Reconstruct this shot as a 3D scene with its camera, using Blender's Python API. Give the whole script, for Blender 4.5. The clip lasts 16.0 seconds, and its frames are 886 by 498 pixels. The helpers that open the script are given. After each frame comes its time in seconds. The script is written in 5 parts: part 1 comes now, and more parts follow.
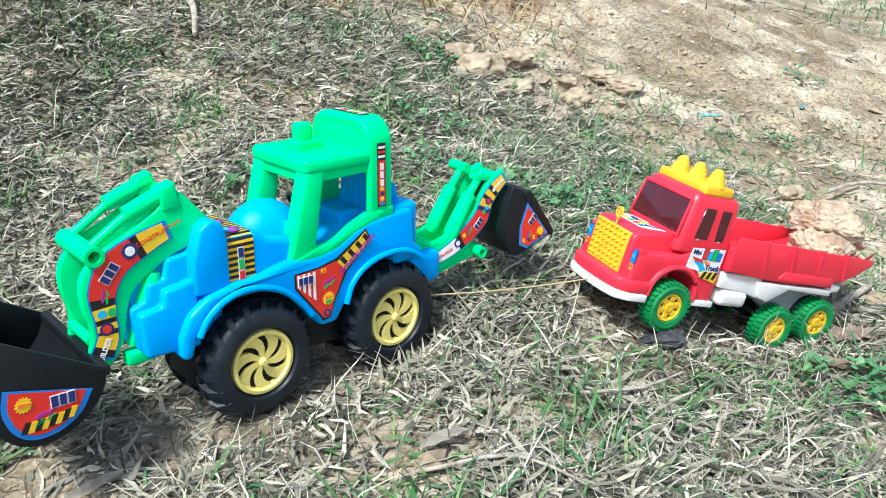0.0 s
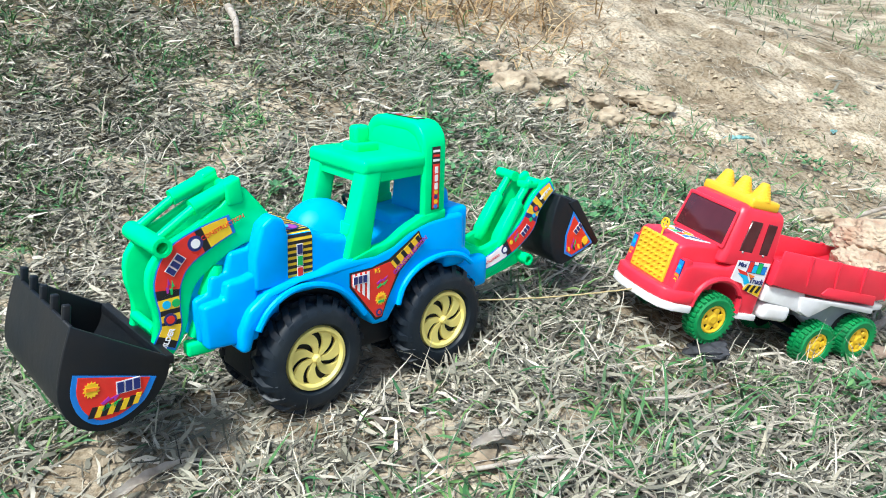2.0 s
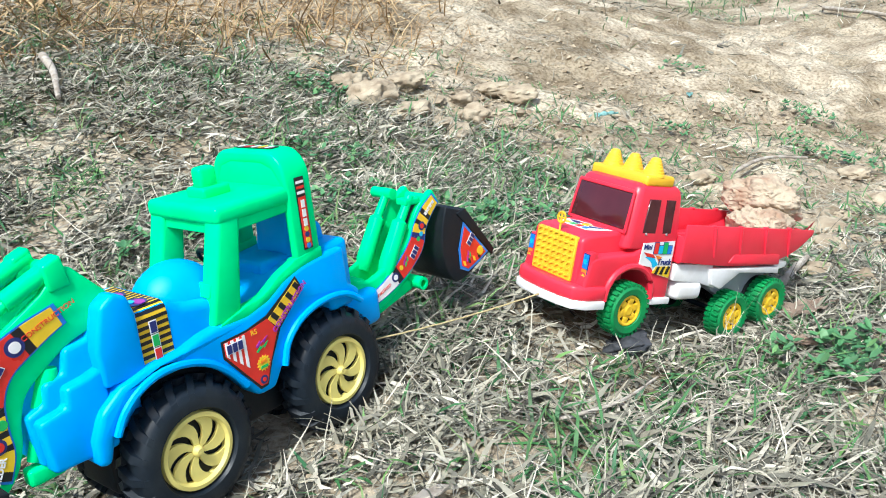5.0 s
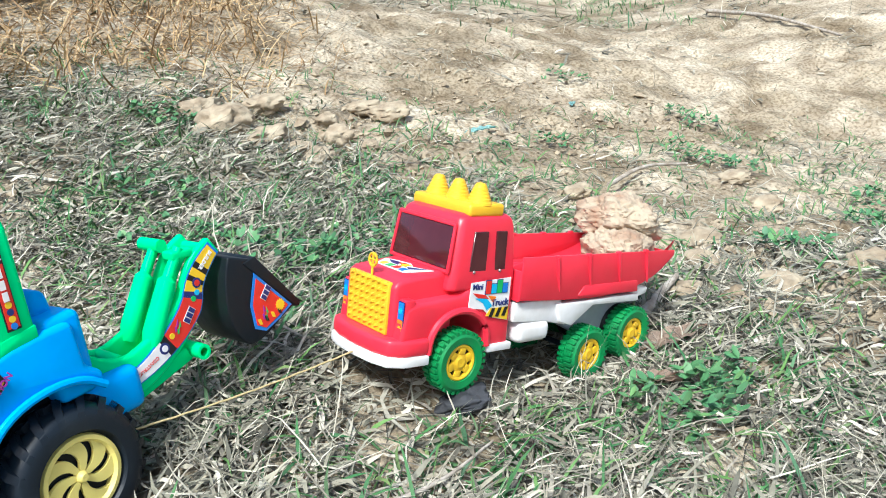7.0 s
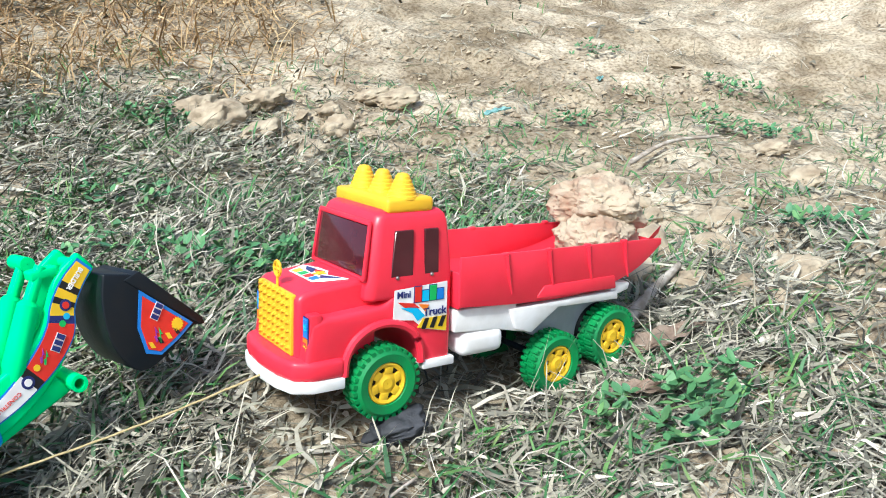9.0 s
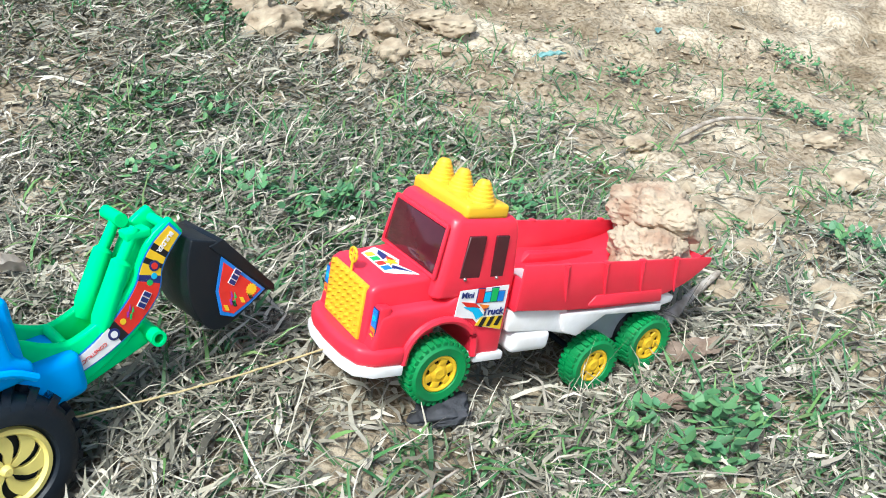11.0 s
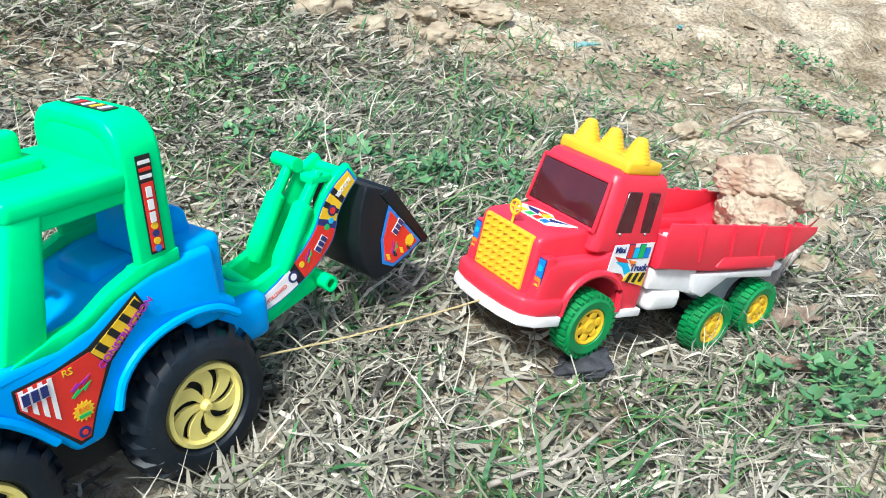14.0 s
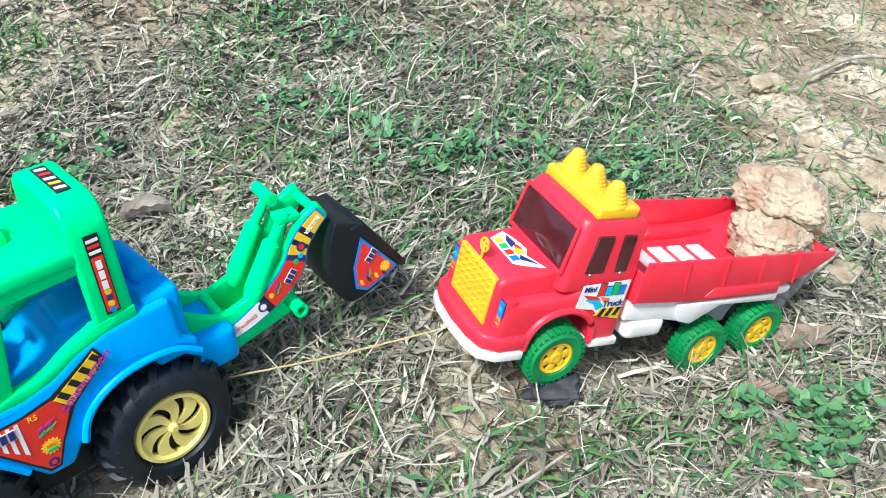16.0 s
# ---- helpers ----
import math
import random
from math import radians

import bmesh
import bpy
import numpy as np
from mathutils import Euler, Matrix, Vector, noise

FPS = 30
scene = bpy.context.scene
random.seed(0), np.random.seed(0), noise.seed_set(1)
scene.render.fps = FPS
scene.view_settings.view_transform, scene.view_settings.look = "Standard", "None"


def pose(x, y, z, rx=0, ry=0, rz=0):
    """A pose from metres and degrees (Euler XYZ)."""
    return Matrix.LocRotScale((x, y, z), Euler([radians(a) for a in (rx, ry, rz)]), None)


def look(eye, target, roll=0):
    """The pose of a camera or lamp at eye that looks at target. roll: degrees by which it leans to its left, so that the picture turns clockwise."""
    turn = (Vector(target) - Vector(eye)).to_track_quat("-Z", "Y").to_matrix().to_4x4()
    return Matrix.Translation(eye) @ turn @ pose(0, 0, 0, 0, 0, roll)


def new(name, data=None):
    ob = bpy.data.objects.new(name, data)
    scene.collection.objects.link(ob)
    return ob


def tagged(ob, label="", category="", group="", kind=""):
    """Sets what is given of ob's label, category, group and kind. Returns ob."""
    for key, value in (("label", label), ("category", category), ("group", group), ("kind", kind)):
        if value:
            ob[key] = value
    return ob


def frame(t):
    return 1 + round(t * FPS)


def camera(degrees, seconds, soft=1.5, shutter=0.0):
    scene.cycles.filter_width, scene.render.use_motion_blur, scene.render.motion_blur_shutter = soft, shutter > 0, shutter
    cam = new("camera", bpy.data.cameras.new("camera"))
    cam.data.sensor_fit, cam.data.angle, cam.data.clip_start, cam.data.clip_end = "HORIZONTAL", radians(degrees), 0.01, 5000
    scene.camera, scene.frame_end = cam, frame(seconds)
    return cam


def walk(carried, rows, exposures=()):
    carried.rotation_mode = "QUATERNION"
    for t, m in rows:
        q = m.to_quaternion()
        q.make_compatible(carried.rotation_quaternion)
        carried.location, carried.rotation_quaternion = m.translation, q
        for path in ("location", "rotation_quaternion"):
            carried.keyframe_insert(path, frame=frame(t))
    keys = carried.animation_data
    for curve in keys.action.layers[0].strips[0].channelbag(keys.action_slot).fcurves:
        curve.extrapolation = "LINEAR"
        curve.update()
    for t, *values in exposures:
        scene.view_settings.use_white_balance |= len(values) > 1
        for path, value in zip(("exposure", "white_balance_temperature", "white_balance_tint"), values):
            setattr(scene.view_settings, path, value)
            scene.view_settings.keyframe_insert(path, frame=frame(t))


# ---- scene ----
cam = camera(57.5, 16.0, soft=1.0)
PATH = [
    (0, (0.1128, 0.0544, 0.5286), (-0.0039, 0.9591, 0.1187), -3.46),
    (0.5, (0.1105, 0.0230, 0.5131), (-0.0179, 0.9338, 0.1208), -3.06),
    (1, (0.1194, 0.0440, 0.5180), (-0.0108, 0.9526, 0.1209), -4.05),
    (1.5, (0.0991, 0.0750, 0.5251), (-0.0226, 0.9802, 0.1178), -3.17),
    (2, (0.0759, 0.0305, 0.5153), (-0.0607, 0.9441, 0.1323), -2.57),
    (2.5, (0.0909, 0.0253, 0.5135), (-0.0564, 0.9388, 0.1343), -2.62),
    (3, (0.0998, 0.0505, 0.5259), (-0.0489, 0.9553, 0.1266), -2.56),
    (5.5, (0.0617, 0.1697, 0.4875), (0.1111, 1.0907, 0.1011), -10.16),
    (6, (0.1013, 0.2030, 0.4876), (0.1780, 1.1170, 0.0893), -9.49),
    (6.5, (0.1223, 0.2315, 0.4950), (0.2144, 1.1391, 0.0855), -8.12),
    (7, (0.2066, 0.2757, 0.4437), (0.3070, 1.1945, 0.0620), -10.69),
    (7.5, (0.2284, 0.3232, 0.4682), (0.3197, 1.2272, 0.0506), -7.96),
    (8, (0.3154, 0.4165, 0.4231), (0.3714, 1.3129, -0.0166), -10.41),
    (8.5, (0.3526, 0.4066, 0.4204), (0.3841, 1.3079, -0.0117), -12.08),
    (9, (0.3532, 0.3714, 0.3809), (0.3652, 1.2972, 0.0031), -15.29),
    (11.5, (0.3009, 0.3941, 0.5059), (0.2818, 1.2567, 0.0004), -5.81),
    (12, (0.2773, 0.3596, 0.4983), (0.2651, 1.2274, 0.0014), -5.12),
    (12.5, (0.2004, 0.3249, 0.4642), (0.2078, 1.1992, -0.0211), -3.86),
    (13, (0.1304, 0.3266, 0.4306), (0.1599, 1.1999, -0.0556), -2.65),
    (13.5, (0.1165, 0.3523, 0.4400), (0.1646, 1.2223, -0.0509), -1.61),
    (14, (0.1227, 0.3647, 0.4776), (0.1539, 1.2338, -0.0160), -4.58),
    (14.5, (0.2386, 0.3933, 0.6211), (0.2007, 1.2554, 0.1159), -6.88),
    (15, (0.2937, 0.4014, 0.6468), (0.1791, 1.2232, 0.0886), -9.46),
    (15.5, (0.2650, 0.4157, 0.6230), (0.1547, 1.2194, 0.0383), -8.04),
    (16, (0.2801, 0.4314, 0.6090), (0.1476, 1.2080, -0.0069), -7.73),
]
walk(cam, [(t, look(eye, target, roll)) for t, eye, target, roll in PATH], [(0.0, 0.75, 5900, 3), (16.0, 0.72, 5900, 3)])

# ---- light: bright open shade under a hazy sky, sun high behind the camera's left ----
world = bpy.data.worlds.new("sky")
scene.world = world
world.use_nodes = True
wt = world.node_tree
wt.nodes.clear()
w_out = wt.nodes.new("ShaderNodeOutputWorld")
w_bg = wt.nodes.new("ShaderNodeBackground")
w_sky = wt.nodes.new("ShaderNodeTexSky")
w_sky.sky_type = "NISHITA"
w_sky.sun_disc = False
w_sky.sun_elevation = radians(62)
w_sky.sun_rotation = radians(202)
w_sky.dust_density = 4.0
w_sky.air_density = 1.0
w_bg.inputs["Strength"].default_value = 0.118
wt.links.new(w_sky.outputs[0], w_bg.inputs[0])
wt.links.new(w_bg.outputs[0], w_out.inputs[0])
sun = new("sun", bpy.data.lights.new("sun", "SUN"))
sun.data.energy = 3.1
sun.data.angle = radians(9)
sun.data.color = (1.0, 0.97, 0.93)
sun.matrix_world = look((-0.7, -1.0, 4.0), (0.1, 1.0, 0.0))


# ---- materials ----
def material(name, colour, rough=0.5, metal=0.0, second=None, scale=40.0, detail=6.0, spread=(0.35, 0.65), bump=0.0, bump_scale=None,
             per_object=0.0, island=None, coat=0.0, spec=0.5, transmit=0.0, ior=1.45, subsurface=0.0):
    """A procedural surface: two scales of noise between two colours, with fine relief."""
    m = bpy.data.materials.new(name)
    m.use_nodes = True
    nt = m.node_tree
    b = nt.nodes["Principled BSDF"]
    b.inputs["Roughness"].default_value = rough
    b.inputs["Metallic"].default_value = metal
    b.inputs["Specular IOR Level"].default_value = spec
    b.inputs["Coat Weight"].default_value = coat
    b.inputs["Transmission Weight"].default_value = transmit
    b.inputs["IOR"].default_value = ior
    if subsurface:
        b.inputs["Subsurface Weight"].default_value = subsurface
        b.inputs["Subsurface Radius"].default_value = (0.006, 0.006, 0.006)
        b.inputs["Subsurface Scale"].default_value = 1.0
    tc = nt.nodes.new("ShaderNodeTexCoord")
    n1 = nt.nodes.new("ShaderNodeTexNoise")
    n1.inputs["Scale"].default_value = scale
    n1.inputs["Detail"].default_value = detail
    nt.links.new(tc.outputs["Object"], n1.inputs["Vector"])
    ramp = nt.nodes.new("ShaderNodeValToRGB")
    ramp.color_ramp.elements[0].position, ramp.color_ramp.elements[1].position = spread
    ramp.color_ramp.elements[0].color = (*(second or [c * 0.9 for c in colour]), 1)
    ramp.color_ramp.elements[1].color = (*colour, 1)
    nt.links.new(n1.outputs["Fac"], ramp.inputs["Fac"])
    col = ramp.outputs["Color"]
    if island:
        geo = nt.nodes.new("ShaderNodeNewGeometry")
        ir = nt.nodes.new("ShaderNodeValToRGB")
        while len(ir.color_ramp.elements) < len(island):
            ir.color_ramp.elements.new(0.5)
        for k, c in enumerate(island):
            ir.color_ramp.elements[k].position = k / (len(island) - 1)
            ir.color_ramp.elements[k].color = (*c, 1)
        nt.links.new(geo.outputs["Random Per Island"], ir.inputs["Fac"])
        mix = nt.nodes.new("ShaderNodeMix")
        mix.data_type, mix.blend_type = "RGBA", "MULTIPLY"
        mix.inputs["Factor"].default_value = 1.0
        nt.links.new(col, mix.inputs["A"])
        nt.links.new(ir.outputs["Color"], mix.inputs["B"])
        col = mix.outputs["Result"]
    nt.links.new(col, b.inputs["Base Color"])
    rr = nt.nodes.new("ShaderNodeMapRange")
    rr.inputs["To Min"].default_value, rr.inputs["To Max"].default_value = max(0.02, rough - 0.08), min(1.0, rough + 0.1)
    n2 = nt.nodes.new("ShaderNodeTexNoise")
    n2.inputs["Scale"].default_value = scale * 0.35
    n2.inputs["Detail"].default_value = 4
    nt.links.new(tc.outputs["Object"], n2.inputs["Vector"])
    nt.links.new(n2.outputs["Fac"], rr.inputs["Value"])
    nt.links.new(rr.outputs["Result"], b.inputs["Roughness"])
    if bump:
        n3 = nt.nodes.new("ShaderNodeTexNoise")
        n3.inputs["Scale"].default_value = bump_scale or scale * 3
        n3.inputs["Detail"].default_value = 8
        nt.links.new(tc.outputs["Object"], n3.inputs["Vector"])
        bp = nt.nodes.new("ShaderNodeBump")
        bp.inputs["Strength"].default_value = 1.0
        bp.inputs["Distance"].default_value = bump
        nt.links.new(n3.outputs["Fac"], bp.inputs["Height"])
        nt.links.new(bp.outputs["Normal"], b.inputs["Normal"])
    return m


BLUE = material("blue_plastic", (0.004, 0.36, 0.92), 0.44, spec=0.3, second=(0.005, 0.33, 0.84), scale=25, bump=0.0002, bump_scale=60, subsurface=0.1)
GREEN = material("green_plastic", (0.008, 0.76, 0.25), 0.42, spec=0.3, second=(0.010, 0.70, 0.21), scale=25, bump=0.0002, bump_scale=60, subsurface=0.15)
RED = material("red_plastic", (0.80, 0.030, 0.062), 0.36, second=(0.74, 0.024, 0.050), scale=25, bump=0.0002, bump_scale=60, subsurface=0.1)
WHITE = material("white_plastic", (0.82, 0.80, 0.80), 0.45, second=(0.70, 0.67, 0.64), scale=45, bump=0.0002)
YELLOW = material("yellow_plastic", (0.85, 0.48, 0.02), 0.4, second=(0.78, 0.42, 0.02), scale=30, bump=0.0002, subsurface=0.1)
PALE = material("pale_yellow_plastic", (0.80, 0.68, 0.20), 0.4, second=(0.72, 0.60, 0.17), scale=40, bump=0.0002)
RIMY = material("rim_yellow_plastic", (0.80, 0.50, 0.02), 0.4, second=(0.70, 0.42, 0.02), scale=60, bump=0.0002)
BLACK = material("black_plastic", (0.006, 0.010, 0.015), 0.42, second=(0.012, 0.013, 0.015), scale=30, bump=0.0003, bump_scale=120, spec=0.25)
# tyre: lighter blue-black patches put a soft sheen into the colour
RUBBER = material("black_tyre", (0.007, 0.012, 0.019), 0.45, second=(0.018, 0.024, 0.030), scale=22, spread=(0.25, 0.5), bump=0.0004, bump_scale=150, spec=0.35)
GREENTYRE = material("green_tyre", (0.01, 0.24, 0.06), 0.5, second=(0.012, 0.17, 0.05), scale=40, bump=0.0003)
SMOKE = material("smoked_plastic", (0.085, 0.014, 0.020), 0.12, second=(0.055, 0.009, 0.014), scale=20, coat=0.4)
STEEL = material("screw_steel", (0.35, 0.34, 0.33), 0.35, metal=0.9, scale=200)
GREY = material("grey_plastic", (0.45, 0.47, 0.50), 0.5, second=(0.36, 0.37, 0.39), scale=40)
S_RED = material("sticker_red", (0.70, 0.03, 0.02), 0.3, scale=80)
S_YEL = material("sticker_yellow", (0.85, 0.55, 0.02), 0.3, scale=80)
S_BLK = material("sticker_black", (0.012, 0.012, 0.015), 0.3, scale=80)
S_WHT = material("sticker_white", (0.85, 0.83, 0.82), 0.3, scale=80)
S_BLU = material("sticker_blue", (0.02, 0.20, 0.65), 0.3, scale=80)
S_NAV = material("sticker_navy", (0.02, 0.03, 0.16), 0.3, scale=80)
S_GRN = material("sticker_green", (0.03, 0.45, 0.10), 0.3, scale=80)
S_PUR = material("sticker_purple", (0.35, 0.03, 0.35), 0.3, scale=80)
S_CYA = material("sticker_cyan", (0.03, 0.45, 0.75), 0.3, scale=80)
S_ORA = material("sticker_orange", (0.85, 0.22, 0.02), 0.3, scale=80)
STRING = material("jute_string", (0.52, 0.42, 0.22), 0.85, second=(0.40, 0.31, 0.15), scale=300, bump=0.0004, bump_scale=900)
MUD = material("dry_clay", (0.46, 0.385, 0.275), 0.95, second=(0.26, 0.20, 0.135), scale=28, spread=(0.35, 0.66), bump=0.004, bump_scale=70, spec=0.2)
MUDRED = material("reddish_clay", (0.45, 0.365, 0.265), 0.95, second=(0.33, 0.215, 0.145), scale=26, spread=(0.36, 0.56), bump=0.0022, bump_scale=170, spec=0.2)
STONE = material("dark_stone", (0.05, 0.052, 0.06), 0.7, second=(0.025, 0.026, 0.03), scale=60, bump=0.001)
STICKM = material("weathered_stick", (0.46, 0.41, 0.35), 0.9, second=(0.27, 0.22, 0.17), scale=60, bump=0.0012, bump_scale=150)
DEADLEAF = material("dead_leaf", (0.46, 0.35, 0.27), 0.75, second=(0.32, 0.23, 0.17), scale=50, bump=0.0012, bump_scale=90)
PALELEAF = material("pale_dead_leaf", (0.62, 0.58, 0.52), 0.75, second=(0.42, 0.36, 0.30), scale=50, bump=0.001, bump_scale=90)
TEAL = material("torn_teal_plastic", (0.35, 0.58, 0.55), 0.6, second=(0.2, 0.42, 0.42), scale=60, bump=0.001)
# litter: the near-black tones paint in the shaded gaps between grey and tan pieces
LITTER = material("dry_grass", (1.0, 0.98, 0.95), 0.85, second=(0.75, 0.72, 0.68), scale=60, island=[(0.035, 0.035, 0.03), (0.38, 0.37, 0.29), (0.09, 0.09, 0.075), (0.56, 0.53, 0.44), (0.18, 0.18, 0.15), (0.45, 0.42, 0.33), (0.05, 0.048, 0.04), (0.33, 0.32, 0.25), (0.72, 0.68, 0.58), (0.10, 0.085, 0.07)], spec=0.3)
STRAW = material("brown_straw", (1.0, 0.95, 0.9), 0.85, second=(0.8, 0.75, 0.7), scale=60, island=[(0.22, 0.14, 0.075), (0.50, 0.36, 0.19), (0.33, 0.22, 0.11), (0.58, 0.46, 0.27), (0.13, 0.085, 0.05)], spec=0.3)
GRASS = material("green_grass", (1.0, 1.0, 1.0), 0.55, second=(0.8, 0.85, 0.8), scale=60, island=[(0.03, 0.09, 0.035), (0.07, 0.20, 0.06), (0.045, 0.14, 0.06), (0.15, 0.28, 0.08), (0.04, 0.095, 0.045), (0.20, 0.28, 0.10)], spec=0.4)
WEED = material("weed_leaf", (1.0, 1.0, 1.0), 0.5, second=(0.82, 0.88, 0.82), scale=60, island=[(0.05, 0.15, 0.06), (0.10, 0.25, 0.10), (0.07, 0.19, 0.09), (0.15, 0.30, 0.11), (0.04, 0.11, 0.05)], spec=0.4)


def soil_material():
    """Pale clay soil: lumps, stains and grit over reddish and sandy patches."""
    m = material("clay_soil", (0.60, 0.52, 0.395), 0.95, second=(0.31, 0.25, 0.175), scale=6, detail=12, spread=(0.36, 0.62), bump=0.010, bump_scale=55, spec=0.15)
    nt = m.node_tree
    b = nt.nodes["Principled BSDF"]
    old = b.inputs["Base Color"].links[0].from_socket
    tc = nt.nodes.new("ShaderNodeTexCoord")
    n = nt.nodes.new("ShaderNodeTexNoise")
    n.inputs["Scale"].default_value, n.inputs["Detail"].default_value = 90, 8
    nt.links.new(tc.outputs["Object"], n.inputs["Vector"])
    r = nt.nodes.new("ShaderNodeValToRGB")
    r.color_ramp.elements[0].position, r.color_ramp.elements[1].position = 0.36, 0.56
    r.color_ramp.elements[0].color, r.color_ramp.elements[1].color = (0.50, 0.46, 0.41, 1), (1, 1, 1, 1)
    nt.links.new(n.outputs["Fac"], r.inputs["Fac"])
    mix = nt.nodes.new("ShaderNodeMix")
    mix.data_type, mix.blend_type = "RGBA", "MULTIPLY"
    mix.inputs["Factor"].default_value = 0.9
    nt.links.new(old, mix.inputs["A"])
    nt.links.new(r.outputs["Color"], mix.inputs["B"])
    # broad greyish stains of rotted grass
    n4 = nt.nodes.new("ShaderNodeTexNoise")
    n4.inputs["Scale"].default_value, n4.inputs["Detail"].default_value = 2.2, 9
    nt.links.new(tc.outputs["Object"], n4.inputs["Vector"])
    r4 = nt.nodes.new("ShaderNodeValToRGB")
    r4.color_ramp.elements[0].position, r4.color_ramp.elements[1].position = 0.43, 0.57
    r4.color_ramp.elements[0].color, r4.color_ramp.elements[1].color = (0.60, 0.57, 0.52, 1), (1, 1, 1, 1)
    nt.links.new(n4.outputs["Fac"], r4.inputs["Fac"])
    stain = nt.nodes.new("ShaderNodeMix")
    stain.data_type, stain.blend_type = "RGBA", "MULTIPLY"
    stain.inputs["Factor"].default_value = 0.9
    nt.links.new(mix.outputs["Result"], stain.inputs["A"])
    nt.links.new(r4.outputs["Color"], stain.inputs["B"])
    nt.links.new(stain.outputs["Result"], b.inputs["Base Color"])
    return m


SOIL = soil_material()


# ---- mesh helpers ----
def finish(bm, name, mat, angle=35.0):
    me = bpy.data.meshes.new(name)
    bmesh.ops.recalc_face_normals(bm, faces=bm.faces[:])
    bm.to_mesh(me)
    bm.free()
    me.materials.append(mat)
    me.shade_smooth()
    me.set_sharp_from_angle(angle=radians(angle))
    return me


def part(name, bm, mat, parent, label="", angle=35.0):
    ob = new(name, finish(bm, name, mat, angle))
    ob.parent = parent
    if label:
        ob["label"] = label
    return ob


def thing(name, m, label, category, group=""):
    ob = new(name)
    ob.empty_display_size = 0.02
    ob.matrix_world = m
    return tagged(ob, label, category, group)


def rounded(bm, width, segments=3, angle=28.0):
    """Rounds every edge sharper than the angle."""
    if width <= 0:
        return bm
    bmesh.ops.recalc_face_normals(bm, faces=bm.faces[:])
    es = [e for e in bm.edges if len(e.link_faces) == 2 and e.calc_face_angle(0) > radians(angle)]
    bmesh.ops.bevel(bm, geom=es, offset=width, segments=segments, profile=0.5, affect="EDGES", clamp_overlap=True)
    return bm


def join(a, b):
    """Adds bmesh b to a."""
    me = bpy.data.meshes.new("joined")
    b.to_mesh(me)
    b.free()
    a.from_mesh(me)
    bpy.data.meshes.remove(me)
    return a


def prism(profile, y0, y1, round_=0.0, segments=3, axis="y", taper=1.0):
    """A side profile of (x, z) drawn out from y0 to y1; axis x: profile of (y, z) drawn along x; axis z: (x, y) along z."""
    bm = bmesh.new()
    place = {"y": lambda a, b, c: (a, c, b), "x": lambda a, b, c: (c, a, b), "z": lambda a, b, c: (a, b, c)}[axis]
    cx = sum(p[0] for p in profile) / len(profile)
    cz = sum(p[1] for p in profile) / len(profile)
    low = [bm.verts.new(place(a, b, y0)) for a, b in profile]
    top = [bm.verts.new(place(cx + (a - cx) * taper, cz + (b - cz) * taper, y1)) for a, b in profile]
    bm.faces.new(low)
    bm.faces.new(top[::-1])
    n = len(profile)
    for k in range(n):
        bm.faces.new((low[k], low[(k + 1) % n], top[(k + 1) % n], top[k]))
    return rounded(bm, round_, segments)


def box(x0, x1, y0, y1, z0, z1, round_=0.0, segments=3):
    return prism([(x0, z0), (x1, z0), (x1, z1), (x0, z1)], y0, y1, round_, segments)


def tube(path, radius, sides=12, closed=False, caps=True):
    """A round tube along a path; radius may be a list."""
    bm = bmesh.new()
    pts = [Vector(p) for p in path]
    rings, n = [], len(pts)
    for k, p in enumerate(pts):
        d = (pts[(k + 1) % n] - pts[k - 1]) if closed else (pts[min(k + 1, n - 1)] - pts[max(k - 1, 0)])
        d.normalize()
        side = d.cross(Vector((0, 0, 1)) if abs(d.z) < 0.9 else Vector((1, 0, 0))).normalized()
        up = side.cross(d)
        r = radius[k] if isinstance(radius, (list, tuple)) else radius
        rings.append([bm.verts.new(p + r * (math.cos(a) * side + math.sin(a) * up)) for a in (2 * math.pi * j / sides for j in range(sides))])
    for k in range(n if closed else n - 1):
        a, b = rings[k], rings[(k + 1) % n]
        for j in range(sides):
            bm.faces.new((a[j], a[(j + 1) % sides], b[(j + 1) % sides], b[j]))
    if caps and not closed:
        bm.faces.new(rings[0][::-1])
        bm.faces.new(rings[-1])
    return bm


def lathe(profile, segments=48, axis="y", centre=(0, 0, 0), closed=True):
    """A profile of (radius, height along the axis) turned round the axis."""
    bm = bmesh.new()
    rings = []
    for j in range(segments):
        a = 2 * math.pi * j / segments
        row = []
        for r, h in profile:
            c, s = r * math.cos(a), r * math.sin(a)
            p = (c, h, s) if axis == "y" else ((c, s, h) if axis == "z" else (h, c, s))
            row.append(bm.verts.new((p[0] + centre[0], p[1] + centre[1], p[2] + centre[2])))
        rings.append(row)
    n = len(profile)
    for j in range(segments):
        a, b = rings[j], rings[(j + 1) % segments]
        for k in range(n if closed else n - 1):
            k2 = (k + 1) % n
            bm.faces.new((a[k], a[k2], b[k2], b[k]))
    return bm


def smooth_line(points, steps=6):
    """A Catmull-Rom line through the points."""
    p = [Vector(q) for q in points]
    p = [2 * p[0] - p[1]] + p + [2 * p[-1] - p[-2]]
    out = []
    for k in range(1, len(p) - 2):
        for j in range(steps):
            t = j / steps
            out.append(0.5 * (2 * p[k] + (p[k + 1] - p[k - 1]) * t + (2 * p[k - 1] - 5 * p[k] + 4 * p[k + 1] - p[k + 2]) * t * t
                              + (3 * p[k] - p[k - 1] - 3 * p[k + 1] + p[k + 2]) * t ** 3))
    out.append(p[-2])
    return out


